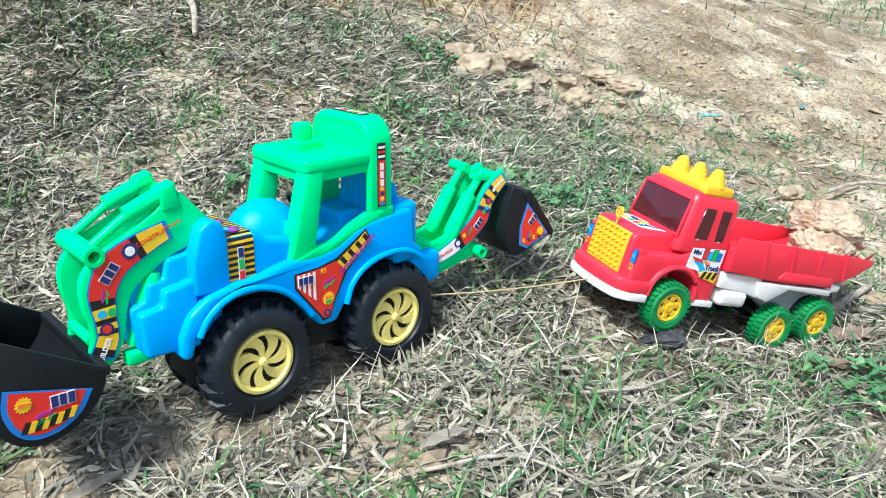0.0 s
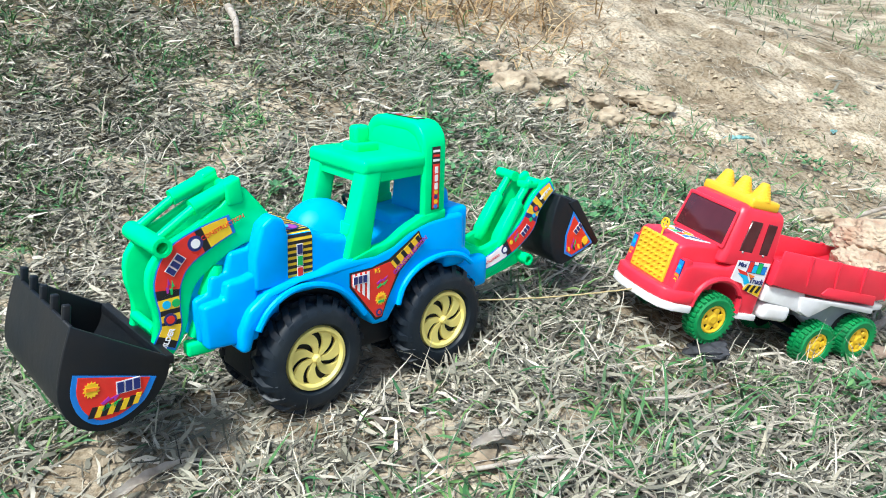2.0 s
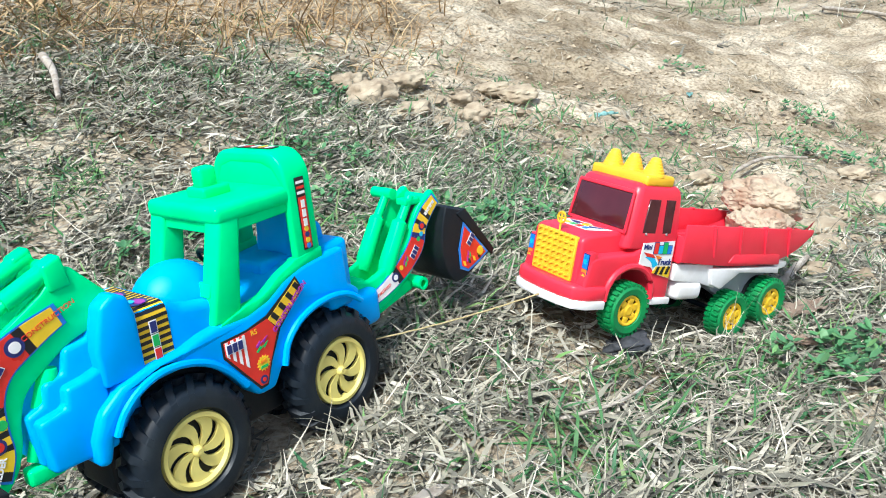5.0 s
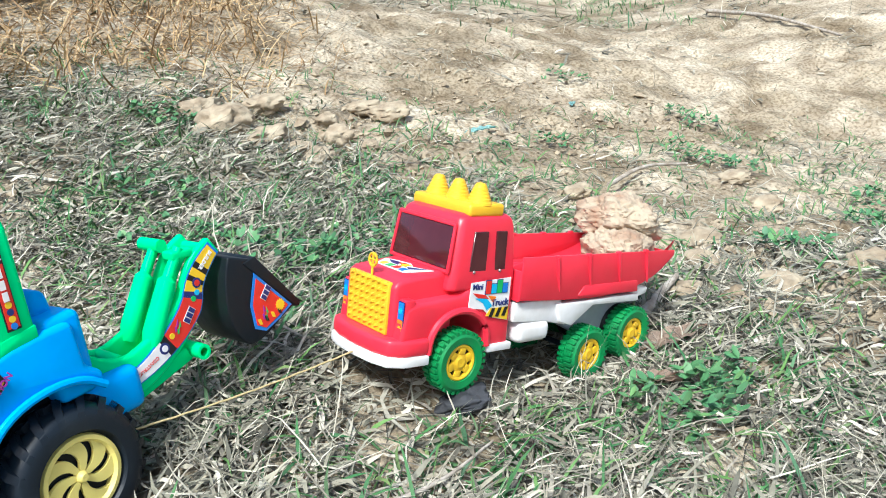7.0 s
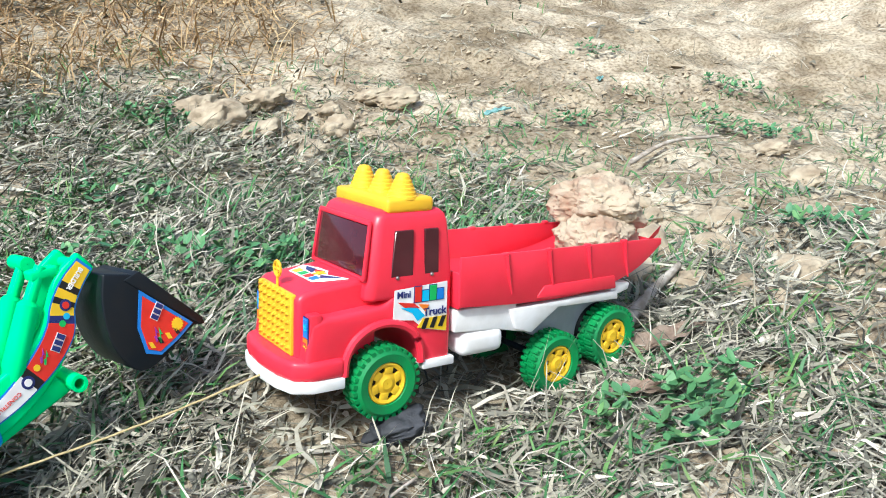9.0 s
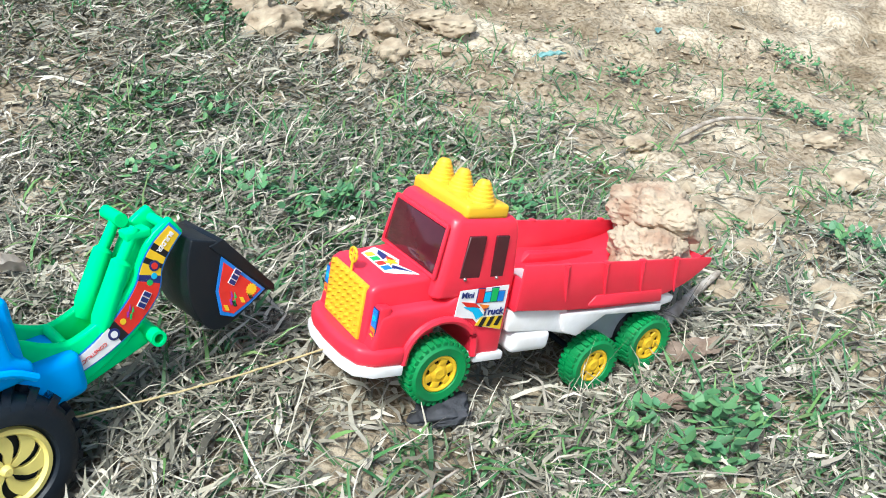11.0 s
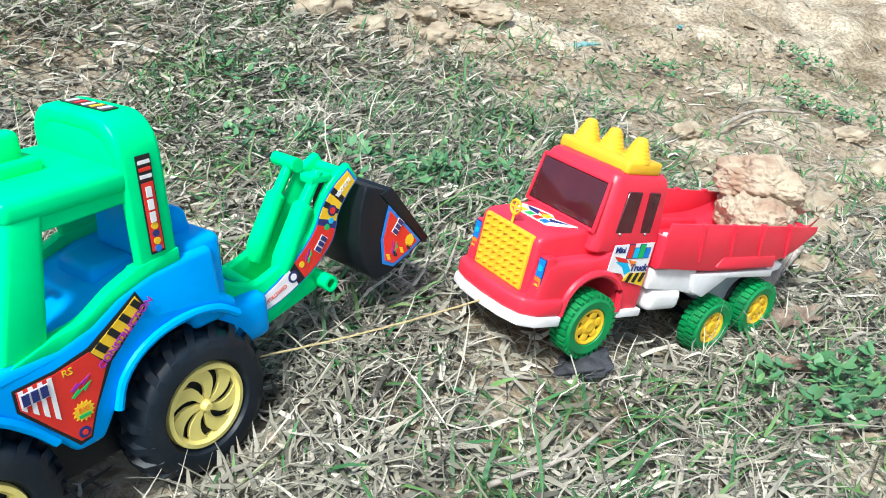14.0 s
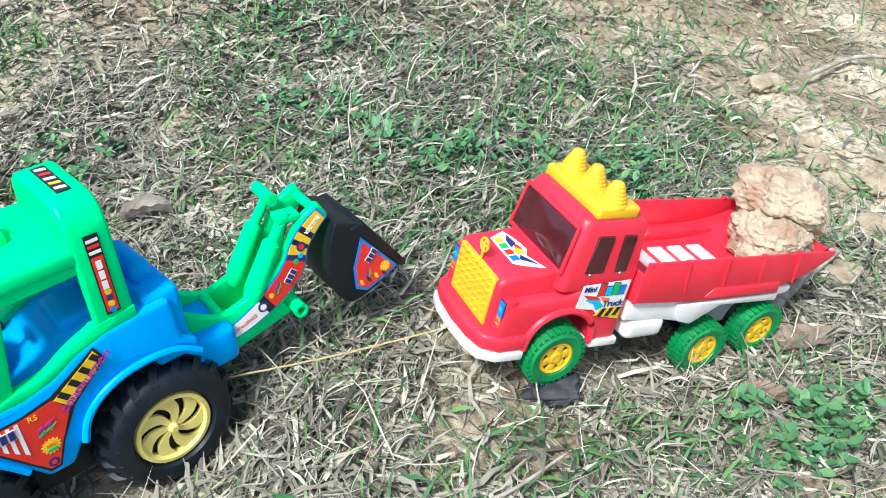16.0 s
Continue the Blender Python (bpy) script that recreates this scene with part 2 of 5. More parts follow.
def curvy(points, steps=6):
    return [(v[0], v[1]) for v in smooth_line([(a, b, 0) for a, b in points], steps)]


# ---- flat stickers: pieces lie in a plane given by a matrix whose x runs along the writing ----
def sticker(name, outline, mat, plane, parent, level=0, label=""):
    """A thin film with the given outline, raised by its level."""
    bm = prism(outline, 0.0, 0.0007, axis="z")
    bm.transform(plane @ Matrix.Translation((0, 0, 0.0002 + 0.0005 * level)))
    return part(name, bm, mat, parent, label)


def disc(cx, cy, r, n=20, squash=1.0):
    return [(cx + r * math.cos(2 * math.pi * k / n), cy + squash * r * math.sin(2 * math.pi * k / n)) for k in range(n)]


def rect(x0, y0, x1, y1, lean=0.0):
    return [(x0, y0), (x1, y0), (x1 + lean, y1), (x0 + lean, y1)]


def star(cx, cy, r, inner=0.75, n=14):
    return [(cx + (r if k % 2 else r * inner) * math.cos(math.pi * k / n), cy + (r if k % 2 else r * inner) * math.sin(math.pi * k / n)) for k in range(2 * n)]


def writing(body, size, mat, plane, parent, level=2, bold=0.0):
    """Raised letters in the plane, centred on its origin."""
    cu = bpy.data.curves.new("writing", "FONT")
    cu.body, cu.size, cu.extrude, cu.offset = body, size, 0.0003, bold
    cu.align_x, cu.align_y = "CENTER", "CENTER"
    cu.resolution_u = 3
    ob = bpy.data.objects.new("writing", cu)
    scene.collection.objects.link(ob)
    bpy.context.view_layer.update()
    me = bpy.data.meshes.new_from_object(ob.evaluated_get(bpy.context.evaluated_depsgraph_get()))
    bpy.data.objects.remove(ob)
    me.transform(plane @ Matrix.Translation((0, 0, 0.0006 + 0.0005 * level)))
    me.name = "lettering"
    me.materials.clear()
    me.materials.append(mat)
    o = new("lettering", me)
    o.parent = parent
    return o


def ribbon(centre, widths, y, t0, t1):
    """A band outline along a side-view curve, between fractions t0 and t1 of it, as a polygon of (x, z)."""
    pts = smooth_line([(a, b, 0) for a, b in centre], 8)
    n = len(pts) - 1
    left, right = [], []
    for k in range(21):
        f = (t0 + (t1 - t0) * k / 20) * n
        i = min(int(f), n - 1)
        p = pts[i].lerp(pts[i + 1], f - i)
        d = (pts[i + 1] - pts[i]).normalized()
        q = Vector((-d.y, d.x, 0))
        g = f / n * (len(widths) - 1)
        j = min(int(g), len(widths) - 2)
        w = widths[j] + (widths[j + 1] - widths[j]) * (g - j)
        left.append((p.x + q.x * w, p.y + q.y * w))
        right.append((p.x - q.x * w, p.y - q.y * w))
    return left + right[::-1]


def side_plane(x, y, z, turn=0.0):
    """A plane on a toy's left flank: its x runs rearwards, its y up, turned by degrees."""
    m = Matrix(((-1, 0, 0, x), (0, 0, 1, y), (0, 1, 0, z), (0, 0, 0, 1)))
    return m @ Matrix.Rotation(radians(turn), 4, "Z")


def flip(poly):
    """Side-view (x, z) points as points of side_plane(0, y, 0)."""
    return [(-a, b) for a, b in poly]


# ---- the ground: a gentle bank that falls away to the right ----
def smoothstep(a, b, v):
    t = np.clip((v - a) / (b - a), 0, 1)
    return t * t * (3 - 2 * t)


def lumps(x, y, scale, seed):
    """Smooth value noise on arrays, about -1 to 1."""
    rng = np.random.RandomState(seed)
    table = rng.uniform(-1, 1, (64, 64))
    u, v = np.asarray(x) / scale, np.asarray(y) / scale
    i, j = np.floor(u).astype(int), np.floor(v).astype(int)
    fu, fv = u - i, v - j
    fu, fv = fu * fu * (3 - 2 * fu), fv * fv * (3 - 2 * fv)
    g = lambda a, b: table[a % 64, b % 64]
    return (g(i, j) * (1 - fu) + g(i + 1, j) * fu) * (1 - fv) + (g(i, j + 1) * (1 - fu) + g(i + 1, j + 1) * fu) * fv


def bareness(x, y):
    """How bare the clay is: 1 on the open patch behind and to the right, 0 in the matted grass."""
    edge = y - (2.15 - 0.70 * np.clip(x, -0.5, 1.4) - 1.15 * smoothstep(0.5, 1.0, x))
    b = smoothstep(-0.15, 0.35, edge + 0.25 * lumps(x, y, 0.35, 3)) * smoothstep(-0.35, 0.2, x + 0.28 * (y - 2.1) + 0.1 * lumps(x, y, 0.3, 4))
    b = b * (1 - 0.85 * smoothstep(3.7, 4.6, y - 0.25 * x + 0.4 * lumps(x, y, 0.6, 5)))
    return b


HUMPS = ((0.235, 1.07, 0.016, 0.006), (0.44, 1.13, -0.001, 0.02), (-0.20, 0.765, 0.020, 0.006), (-0.09, 0.897, -0.012, 0.006))


def height(x, y):
    x, y = np.asarray(x, float), np.asarray(y, float)
    near_z = 0.015 - 0.135 * smoothstep(0.0, 0.55, x) - 0.10 * np.clip(x - 0.5, 0, 3.0)
    near_z = near_z + 0.25 * np.clip(-0.3 - x, 0, 1.0) * smoothstep(0.7, 1.25, y)
    far_z = -0.023 - 0.311 * np.clip(x, -1.3, 1.9) + 0.031 * np.clip(y, 0, 6.0) + 0.13 * smoothstep(2.6, 3.6, y)
    blend = smoothstep(1.2, 1.9, y)
    z = near_z * (1 - blend) + far_z * blend
    # low humps that carry the wheels
    z = z + 0.045 * np.exp(-((x + 0.2) ** 2 + (y - 1.3) ** 2) / 0.12)
    for hx, hy, hz, hr in HUMPS:
        z = z + hz * np.exp(-((x - hx) ** 2 + (y - hy) ** 2) / hr)
    near = np.exp(-((x - 0.2) ** 2 + (y - 1.0) ** 2) / 0.25)
    bare = bareness(x, y)
    fine = smoothstep(0.8, 0.0, np.maximum(np.maximum(-1.3 - x, x - 2.6), np.maximum(0.3 - y, y - 4.2)))
    z = z + (0.012 + 0.012 * bare) * (1 - 0.7 * near) * lumps(x, y, 0.16, 11) * (0.1 + 0.9 * fine) + (0.004 + 0.014 * bare) * lumps(x, y, 0.075, 12) * fine + (0.0015 + 0.0045 * bare) * lumps(x, y, 0.032, 13) * fine + 0.012 * bare * np.maximum(lumps(x, y, 0.05, 14) - 0.25, 0) * fine
    return z


def build_ground():
    def line(lo, hi, step, far):
        mid = list(np.arange(lo, hi, step))
        out, s = [], step
        a, b = lo, hi
        left, right = [], []
        while a > -far:
            s *= 1.25
            a -= s
            left.append(a)
        s = step
        while b < far:
            right.append(b)
            s *= 1.25
            b += s
        return np.array(left[::-1] + mid + right)
    xs, ys = line(-1.3, 2.6, 0.011, 300.0), line(0.3, 4.2, 0.011, 300.0)
    gx, gy = np.meshgrid(xs, ys)
    gz = height(gx, gy)
    n, m = len(xs), len(ys)
    verts = np.stack([gx.ravel(), gy.ravel(), gz.ravel()], 1)
    i = np.arange(n * m).reshape(m, n)
    faces = np.stack([i[:-1, :-1].ravel(), i[:-1, 1:].ravel(), i[1:, 1:].ravel(), i[1:, :-1].ravel()], 1)
    me = bpy.data.meshes.new("ground")
    me.from_pydata(verts.tolist(), [], faces.tolist())
    me.materials.append(SOIL)
    me.shade_smooth()
    return tagged(new("ground", me), "pale dry clay ground with matted dead grass, sloping gently", "ground", kind="structure")


build_ground()


# ---- the loader tractor ----
def frame_matrix(origin, cols, shift):
    m = Matrix([[cols[0][r], cols[1][r], cols[2][r], origin[r]] for r in range(3)] + [[0, 0, 0, 1]])
    q = m.to_quaternion().to_matrix().to_4x4()
    return Matrix.Translation(origin) @ q @ Matrix.Translation((0, shift, 0))


TRACTOR = frame_matrix((-0.151, 0.835, 0.085), ((-0.6572, -0.7453, 0.1122), (0.7515, -0.6594, 0.0211), (0.0583, 0.0982, 0.9935)), 0.0)
TRUCK = frame_matrix((0.2832, 0.9975, 0.0137), ((-0.8133, -0.4715, 0.341), (0.4978, -0.8672, -0.012), (0.3014, 0.1599, 0.94)), -0.066)


def tractor_wheel(parent, x, z, side, spin):
    """A lugged black tyre on a pale yellow rim with seven curved vanes."""
    w0, w1 = (0.022, 0.061) if side > 0 else (0.012, 0.049)
    place = Matrix.Translation((x, 0, z)) @ (Matrix.Rotation(math.pi, 4, "Z") if side < 0 else Matrix.Identity(4)) @ Matrix.Rotation(radians(spin), 4, "Y")
    core = lathe([(0.004, w0 - 0.03), (0.007, w0 - 0.03), (0.007, w0 + 0.004), (0.036, w0 + 0.006), (0.036, w1 - 0.011), (0.004, w1 - 0.011)], 40)
    core.transform(place)
    wheel = part("wheel", core, BLACK, parent)
    prof = [(0.034, w0 + 0.002), (0.045, w0), (0.055, w0 + 0.003), (0.0590, w0 + 0.010), (0.0598, (w0 + w1) / 2), (0.0590, w1 - 0.010), (0.055, w1 - 0.003), (0.048, w1), (0.039, w1 - 0.001), (0.036, w1 - 0.007), (0.034, w1 - 0.01)]
    ty = lathe(prof, 72)
    for k in range(19):
        for hand in (0, 1):
            a0 = 2 * math.pi * (k + 0.5 * hand) / 19
            cross = []
            for f in (0.0, 0.35, 0.7, 1.0):
                a = a0 + 0.20 * f
                y = (w1 - 0.001 - 0.021 * f) if hand else (w0 + 0.001 + 0.021 * f)
                rr = (0.052, 0.0625, 0.0648, 0.0652)[int(f * 3 + 0.5)]
                t = 0.058
                cross.append([(rr * math.cos(a - t), y, rr * math.sin(a - t)), (rr * math.cos(a + t), y, rr * math.sin(a + t)),
                              ((rr - 0.009) * math.cos(a + t * 1.4), y, (rr - 0.009) * math.sin(a + t * 1.4)), ((rr - 0.009) * math.cos(a - t * 1.4), y, (rr - 0.009) * math.sin(a - t * 1.4))])
            rows = [[ty.verts.new(p) for p in c] for c in cross]
            for c, d in zip(rows, rows[1:]):
                for j in range(4):
                    ty.faces.new((c[j], c[(j + 1) % 4], d[(j + 1) % 4], d[j]))
            ty.faces.new(rows[0])
            ty.faces.new(rows[-1][::-1])
    ty.transform(place)
    part("tyre", ty, RUBBER, wheel, "black lugged tyre with a painted sheen", 40)
    y = w1 - 0.0075
    rim = lathe([(0.0285, y - 0.004), (0.034, y - 0.004), (0.0355, y), (0.0345, y + 0.004), (0.031, y + 0.0045), (0.0285, y + 0.001)], 56)
    join(rim, lathe([(0.0005, y + 0.006), (0.003, y + 0.006), (0.0045, y + 0.004), (0.0055, y), (0.0055, y - 0.003), (0.0005, y - 0.003)], 24))
    for k in range(7):
        a0 = 2 * math.pi * k / 7
        left, right = [], []
        for j in range(8):
            f = j / 7
            rr = 0.0045 + 0.0255 * f
            mid = a0 - 0.55 * f * f
            half = 0.25 + 0.05 * f if f > 0.15 else 0.36
            left.append((rr * math.cos(mid - half), rr * math.sin(mid - half)))
            right.append((rr * math.cos(mid + half), rr * math.sin(mid + half)))
        join(rim, prism(left + right[::-1], y - 0.002, y + 0.0015))
    rim.transform(place)
    part("rim", rim, PALE, wheel, "pale yellow plastic rim with curved vanes", 30)
    return wheel


def jag(plane, parent, x, y, s=1.0, level=2):
    """The two lightning shapes of the stickers."""
    for k, m in enumerate((S_PUR, S_GRN)):
        o = -0.006 * k * s
        pts = [(-0.010, -0.004), (-0.003, 0.0015), (-0.002, -0.001), (0.009, 0.004), (0.002, -0.0035), (0.0015, -0.0005), (-0.008, -0.0055)]
        sticker("flash", [(x + a * s, y + o + b * s) for a, b in pts], m, plane, parent, level)


def hazard(name, x0, x1, y0, y1, plane, parent, level, lean=0.004, count=7, upright=False):
    """Black bars on yellow."""
    st = sticker(name, rect(x0, y0, x1, y1), S_YEL, plane, parent, level)
    n = count
    for k in range(n):
        if upright:
            f0, f1 = y0 + (y1 - y0) * k / n, y0 + (y1 - y0) * (k + 0.5) / n
            sticker("bar", rect(x0, f0, x1, f1), S_BLK, plane, st, level + 1)
        else:
            f0, f1 = x0 + (x1 - x0 - lean) * k / n, x0 + (x1 - x0 - lean) * (k + 0.5) / n
            sticker("bar", rect(f0, y0, f1, y1, lean), S_BLK, plane, st, level + 1)
    return st


def block_word(plane, parent, x, y, h, colours, edge=None, level=3, gap=0.75, upright=False):
    """A maker's mark as plain coloured blocks."""
    for k, m in enumerate(colours):
        dx, dy = (0, -k * h * 1.25) if upright else (k * h * gap, 0)
        if edge:
            sticker("mark", rect(x + dx - 0.06 * h, y + dy - 0.08 * h, x + dx + 0.66 * h, y + dy + 1.08 * h), edge, plane, parent, level)
        sticker("mark", rect(x + dx, y + dy, x + dx + 0.58 * h, y + dy + h), m, plane, parent, level + 1)


def build_tractor():
    tr = thing("toy_loader_tractor", TRACTOR, "blue and green plastic toy tractor with black buckets", "toy tractor")
    arch_f = [(0.153, 0.048), (0.143, 0.064), (0.126, 0.077), (0.104, 0.083), (0.080, 0.080), (0.058, 0.070), (0.040, 0.053), (0.027, 0.036)]
    arch_r = [(-0.018, 0.036), (-0.025, 0.055), (-0.040, 0.070), (-0.062, 0.079), (-0.088, 0.081), (-0.110, 0.076), (-0.127, 0.064)]
    waist = [(-0.130, 0.075), (-0.116, 0.086), (-0.114, 0.126), (-0.092, 0.126), (-0.060, 0.123), (-0.034, 0.116), (-0.012, 0.104), (0.012, 0.098), (0.046, 0.099), (0.062, 0.097), (0.080, 0.092), (0.116, 0.090)]
    nose = [(0.140, 0.084), (0.160, 0.070), (0.170, 0.050), (0.171, 0.028), (0.160, 0.026)]
    hull = prism(arch_f + [(0.014, 0.018), (-0.006, 0.018)] + arch_r + waist + nose, -0.056, 0.056, 0.005, 3)
    # raised lips over the wheels
    for side in (-1, 1):
        for arch in (arch_f, arch_r):
            line = [(a, side * 0.057, b) for a, b in curvy(arch, 3)]
            join(hull, tube(line, 0.0035, 8))
    part("body", hull, BLUE, tr)
    core = box(-0.125, 0.150, -0.030, 0.030, -0.018, 0.085, 0.004)
    part("underframe", core, BLACK, tr, "black plastic underframe")
    # engine bonnet with its round hump
    bon = prism([(0.030, 0.07), (0.118, 0.07), (0.118, 0.136), (0.080, 0.136), (0.068, 0.126), (0.030, 0.120)], -0.045, 0.045, 0.009, 4)
    part("bonnet", bon, BLUE, tr)
    hump = bmesh.new()
    bmesh.ops.create_uvsphere(hump, u_segments=32, v_segments=18, radius=1)
    bmesh.ops.scale(hump, vec=(0.040, 0.034, 0.036), verts=hump.verts[:])
    bmesh.ops.translate(hump, vec=(0.046, 0, 0.117), verts=hump.verts[:])
    part("bonnet_hump", hump, BLUE, tr)
    # stepped nose and the pillars that carry the loader
    nb = prism([(0.116, 0.04), (0.203, 0.040), (0.206, 0.084), (0.192, 0.088), (0.188, 0.104), (0.172, 0.106), (0.168, 0.124), (0.146, 0.126), (0.140, 0.146), (0.116, 0.148)], -0.036, 0.036, 0.004)
    for side in (-1, 1):
        join(nb, prism([(0.113, 0.085), (0.150, 0.085), (0.150, 0.118), (0.140, 0.150), (0.128, 0.158), (0.116, 0.152), (0.112, 0.135)], side * 0.030, side * 0.050, 0.004))
        join(nb, prism([(0.146, 0.034), (0.200, 0.036), (0.203, 0.080), (0.180, 0.083), (0.178, 0.098), (0.160, 0.100), (0.146, 0.104)], side * 0.028, side * 0.047, 0.004))
    part("nose", nb, BLUE, tr)
    rear = box(-0.126, -0.092, -0.050, 0.050, 0.060, 0.132, 0.006)
    join(rear, prism([(-0.120, 0.120), (-0.100, 0.120), (-0.098, 0.142), (-0.106, 0.152), (-0.116, 0.148)], -0.026, 0.026, 0.005))
    join(rear, box(-0.170, -0.115, -0.044, 0.044, 0.022, 0.062, 0.008))
    part("rear_block", rear, BLUE, tr)
    seat = box(-0.070, -0.035, -0.024, 0.024, 0.105, 0.128, 0.005)
    join(seat, prism([(-0.086, 0.12), (-0.068, 0.12), (-0.074, 0.172), (-0.088, 0.172)], -0.026, 0.026, 0.006))
    part("seat", seat, BLUE, tr)
    sw = tube([(0.004 + 0.010 * math.cos(a) * 0.6, 0.013 * math.sin(a), 0.142 + 0.010 * math.cos(a)) for a in (2 * math.pi * k / 20 for k in range(20))], 0.0022, 8, closed=True)
    join(sw, tube([(0.004, 0, 0.142), (0.020, 0, 0.120)], 0.003, 8))
    part("steering_wheel", sw, BLACK, tr, "black steering wheel")
    # green cab
    cab = bmesh.new()
    for side in (-1, 1):
        y0, y1 = side * 0.044, side * 0.051
        join(cab, prism([(0.047, 0.097), (0.016, 0.097), (-0.001, 0.192), (0.022, 0.192)], side * 0.031, side * 0.0525, 0.004, 3))
        join(cab, prism(curvy([(0.044, 0.097), (0.012, 0.094), (-0.012, 0.101), (-0.036, 0.114), (-0.060, 0.121), (-0.086, 0.124)], 4) + [(-0.086, 0.134), (-0.050, 0.130)] + curvy([(-0.050, 0.129), (-0.030, 0.121), (-0.008, 0.109), (0.012, 0.106)], 4), y0, side * 0.0545, 0.0015, 2))
        join(cab, prism([(0.016, 0.174), (-0.060, 0.176), (-0.060, 0.194), (0.014, 0.194)], y0, y1, 0.002))
    join(cab, prism([(0.042, 0.122), (0.036, 0.124), (0.034, 0.134), (0.038, 0.134)], -0.046, 0.046, 0.0015))
    join(cab, prism([(0.022, 0.174), (0.012, 0.176), (0.010, 0.194), (0.019, 0.194)], -0.050, 0.050, 0.002))
    part("cab_frame", cab, GREEN, tr)
    roof = box(-0.060, 0.0255, -0.0535, 0.0535, 0.183, 0.200, 0.006, 4)
    part("roof", roof, GREEN, tr)
    # tall rounded hoop at the back of the cab
    hoop_out = [(-0.054, 0.120), (-0.054, 0.205)] + [(-0.054 + 0.026 * (1 - math.cos(a)), 0.205 + 0.027 * math.sin(a)) for a in (math.pi / 2 * k / 6 for k in range(1, 7))]
    hoop_out = hoop_out + [(-a, b) for a, b in hoop_out[::-1]]
    hoop_in = [(0.045, 0.120), (0.045, 0.200), (0.036, 0.214), (0.022, 0.219), (-0.022, 0.219), (-0.036, 0.214), (-0.045, 0.200), (-0.045, 0.120)]
    hoop = prism(hoop_out + hoop_in, -0.086, -0.054, 0.004, 3, axis="x")
    join(hoop, prism([(-0.050, 0.186), (0.050, 0.186), (0.050, 0.206), (0.030, 0.229), (-0.030, 0.229), (-0.050, 0.206)], -0.085, -0.0545, 0.002, 2, axis="x"))
    part("roll_hoop", hoop, GREEN, tr)
    beacon = box(-0.026, 0.004, -0.017, 0.011, 0.198, 0.209, 0.003)
    join(beacon, box(-0.018, 0.001, -0.010, 0.005, 0.206, 0.227, 0.004))
    part("beacon", beacon, GREEN, tr)

    # front loader
    outer = [(0.112, 0.136), (0.114, 0.146), (0.146, 0.184), (0.156, 0.186)] + curvy([(0.172, 0.170), (0.200, 0.154), (0.226, 0.142), (0.244, 0.122), (0.247, 0.098), (0.242, 0.072), (0.245, 0.050), (0.250, 0.036)], 5)
    inner = curvy([(0.236, 0.026), (0.220, 0.042), (0.211, 0.062), (0.207, 0.082), (0.199, 0.100), (0.180, 0.114), (0.158, 0.126), (0.138, 0.130), (0.112, 0.126)], 5)
    for side in (-1, 1):
        arm = prism(outer + inner, side * 0.022, side * 0.031, 0.003)
        join(arm, prism([(0.148, 0.170), (0.166, 0.168), (0.168, 0.190), (0.152, 0.196)], side * 0.016, side * 0.033, 0.003))
        part("loader_arm", arm, GREEN, tr)
        cyl = tube([(0.152, side * 0.023, 0.188), (0.197, side * 0.023, 0.170)], 0.0078, 14)
        join(cyl, tube([(0.190, side * 0.023, 0.173), (0.230, side * 0.023, 0.147)], 0.0045, 12))
        part("tilt_cylinder", cyl, GREEN, tr)
        low = tube([(0.178, side * 0.026, 0.112), (0.180, side * 0.026, 0.104), (0.194, side * 0.026, 0.076), (0.196, side * 0.026, 0.072), (0.206, side * 0.026, 0.046)], [0.006, 0.0085, 0.0075, 0.0045, 0.0045], 14)
        join(low, box(0.186, 0.214, side * 0.020, side * 0.034, 0.028, 0.042, 0.003))
        part("lift_cylinder", low, GREEN, tr)
    pin = lathe([(0.0055, -0.036), (0.0092, -0.036), (0.0092, 0.036), (0.0055, 0.036), (0.0055, 0.026), (0.0055, -0.026)], 24, centre=(0.232, 0, 0.141))
    join(pin, tube([(0.232, -0.02, 0.141), (0.232, 0.02, 0.141)], 0.0058, 16))
    part("cross_bar", tube([(0.240, -0.024, 0.060), (0.240, 0.024, 0.060)], 0.005, 12), GREEN, tr)
    part("cross_bar", tube([(0.150, -0.024, 0.180), (0.150, 0.024, 0.180)], 0.005, 12), GREEN, tr)
    part("cross_pin", pin, GREEN, tr)
    # front bucket: a curved shell with end plates and teeth
    shell_o = [(0.242, 0.048), (0.246, 0.030), (0.258, 0.014), (0.276, 0.003), (0.296, 0.001), (0.314, 0.010), (0.324, 0.028), (0.323, 0.052), (0.317, 0.080)]
    shell_i = [(0.314, 0.080), (0.319, 0.052), (0.320, 0.030), (0.311, 0.014), (0.295, 0.0055), (0.277, 0.0075), (0.261, 0.018), (0.2505, 0.032), (0.2465, 0.048)]
    bk = prism(curvy(shell_o, 3) + curvy(shell_i, 3), -0.070, 0.060, 0.0008, 1)
    for y0, y1 in ((-0.072, -0.068), (0.058, 0.062)):
        join(bk, prism(curvy(shell_o, 3), y0, y1, 0.001, 2))
    join(bk, prism([(0.240, 0.043), (0.248, 0.043), (0.248, 0.050), (0.240, 0.050)], -0.072, 0.062, 0.001, 2))
    teeth = []
    for k in range(5):
        y = -0.056 + 0.025 * k
        teeth.append(box(0.311, 0.317, y - 0.0025, y + 0.0025, 0.062, 0.090, 0.0015))
    fb = part("front_bucket", bk, BLACK, tr, "black plastic bucket with small teeth")
    for t_ in teeth:
        part("tooth", t_, BLACK, fb)
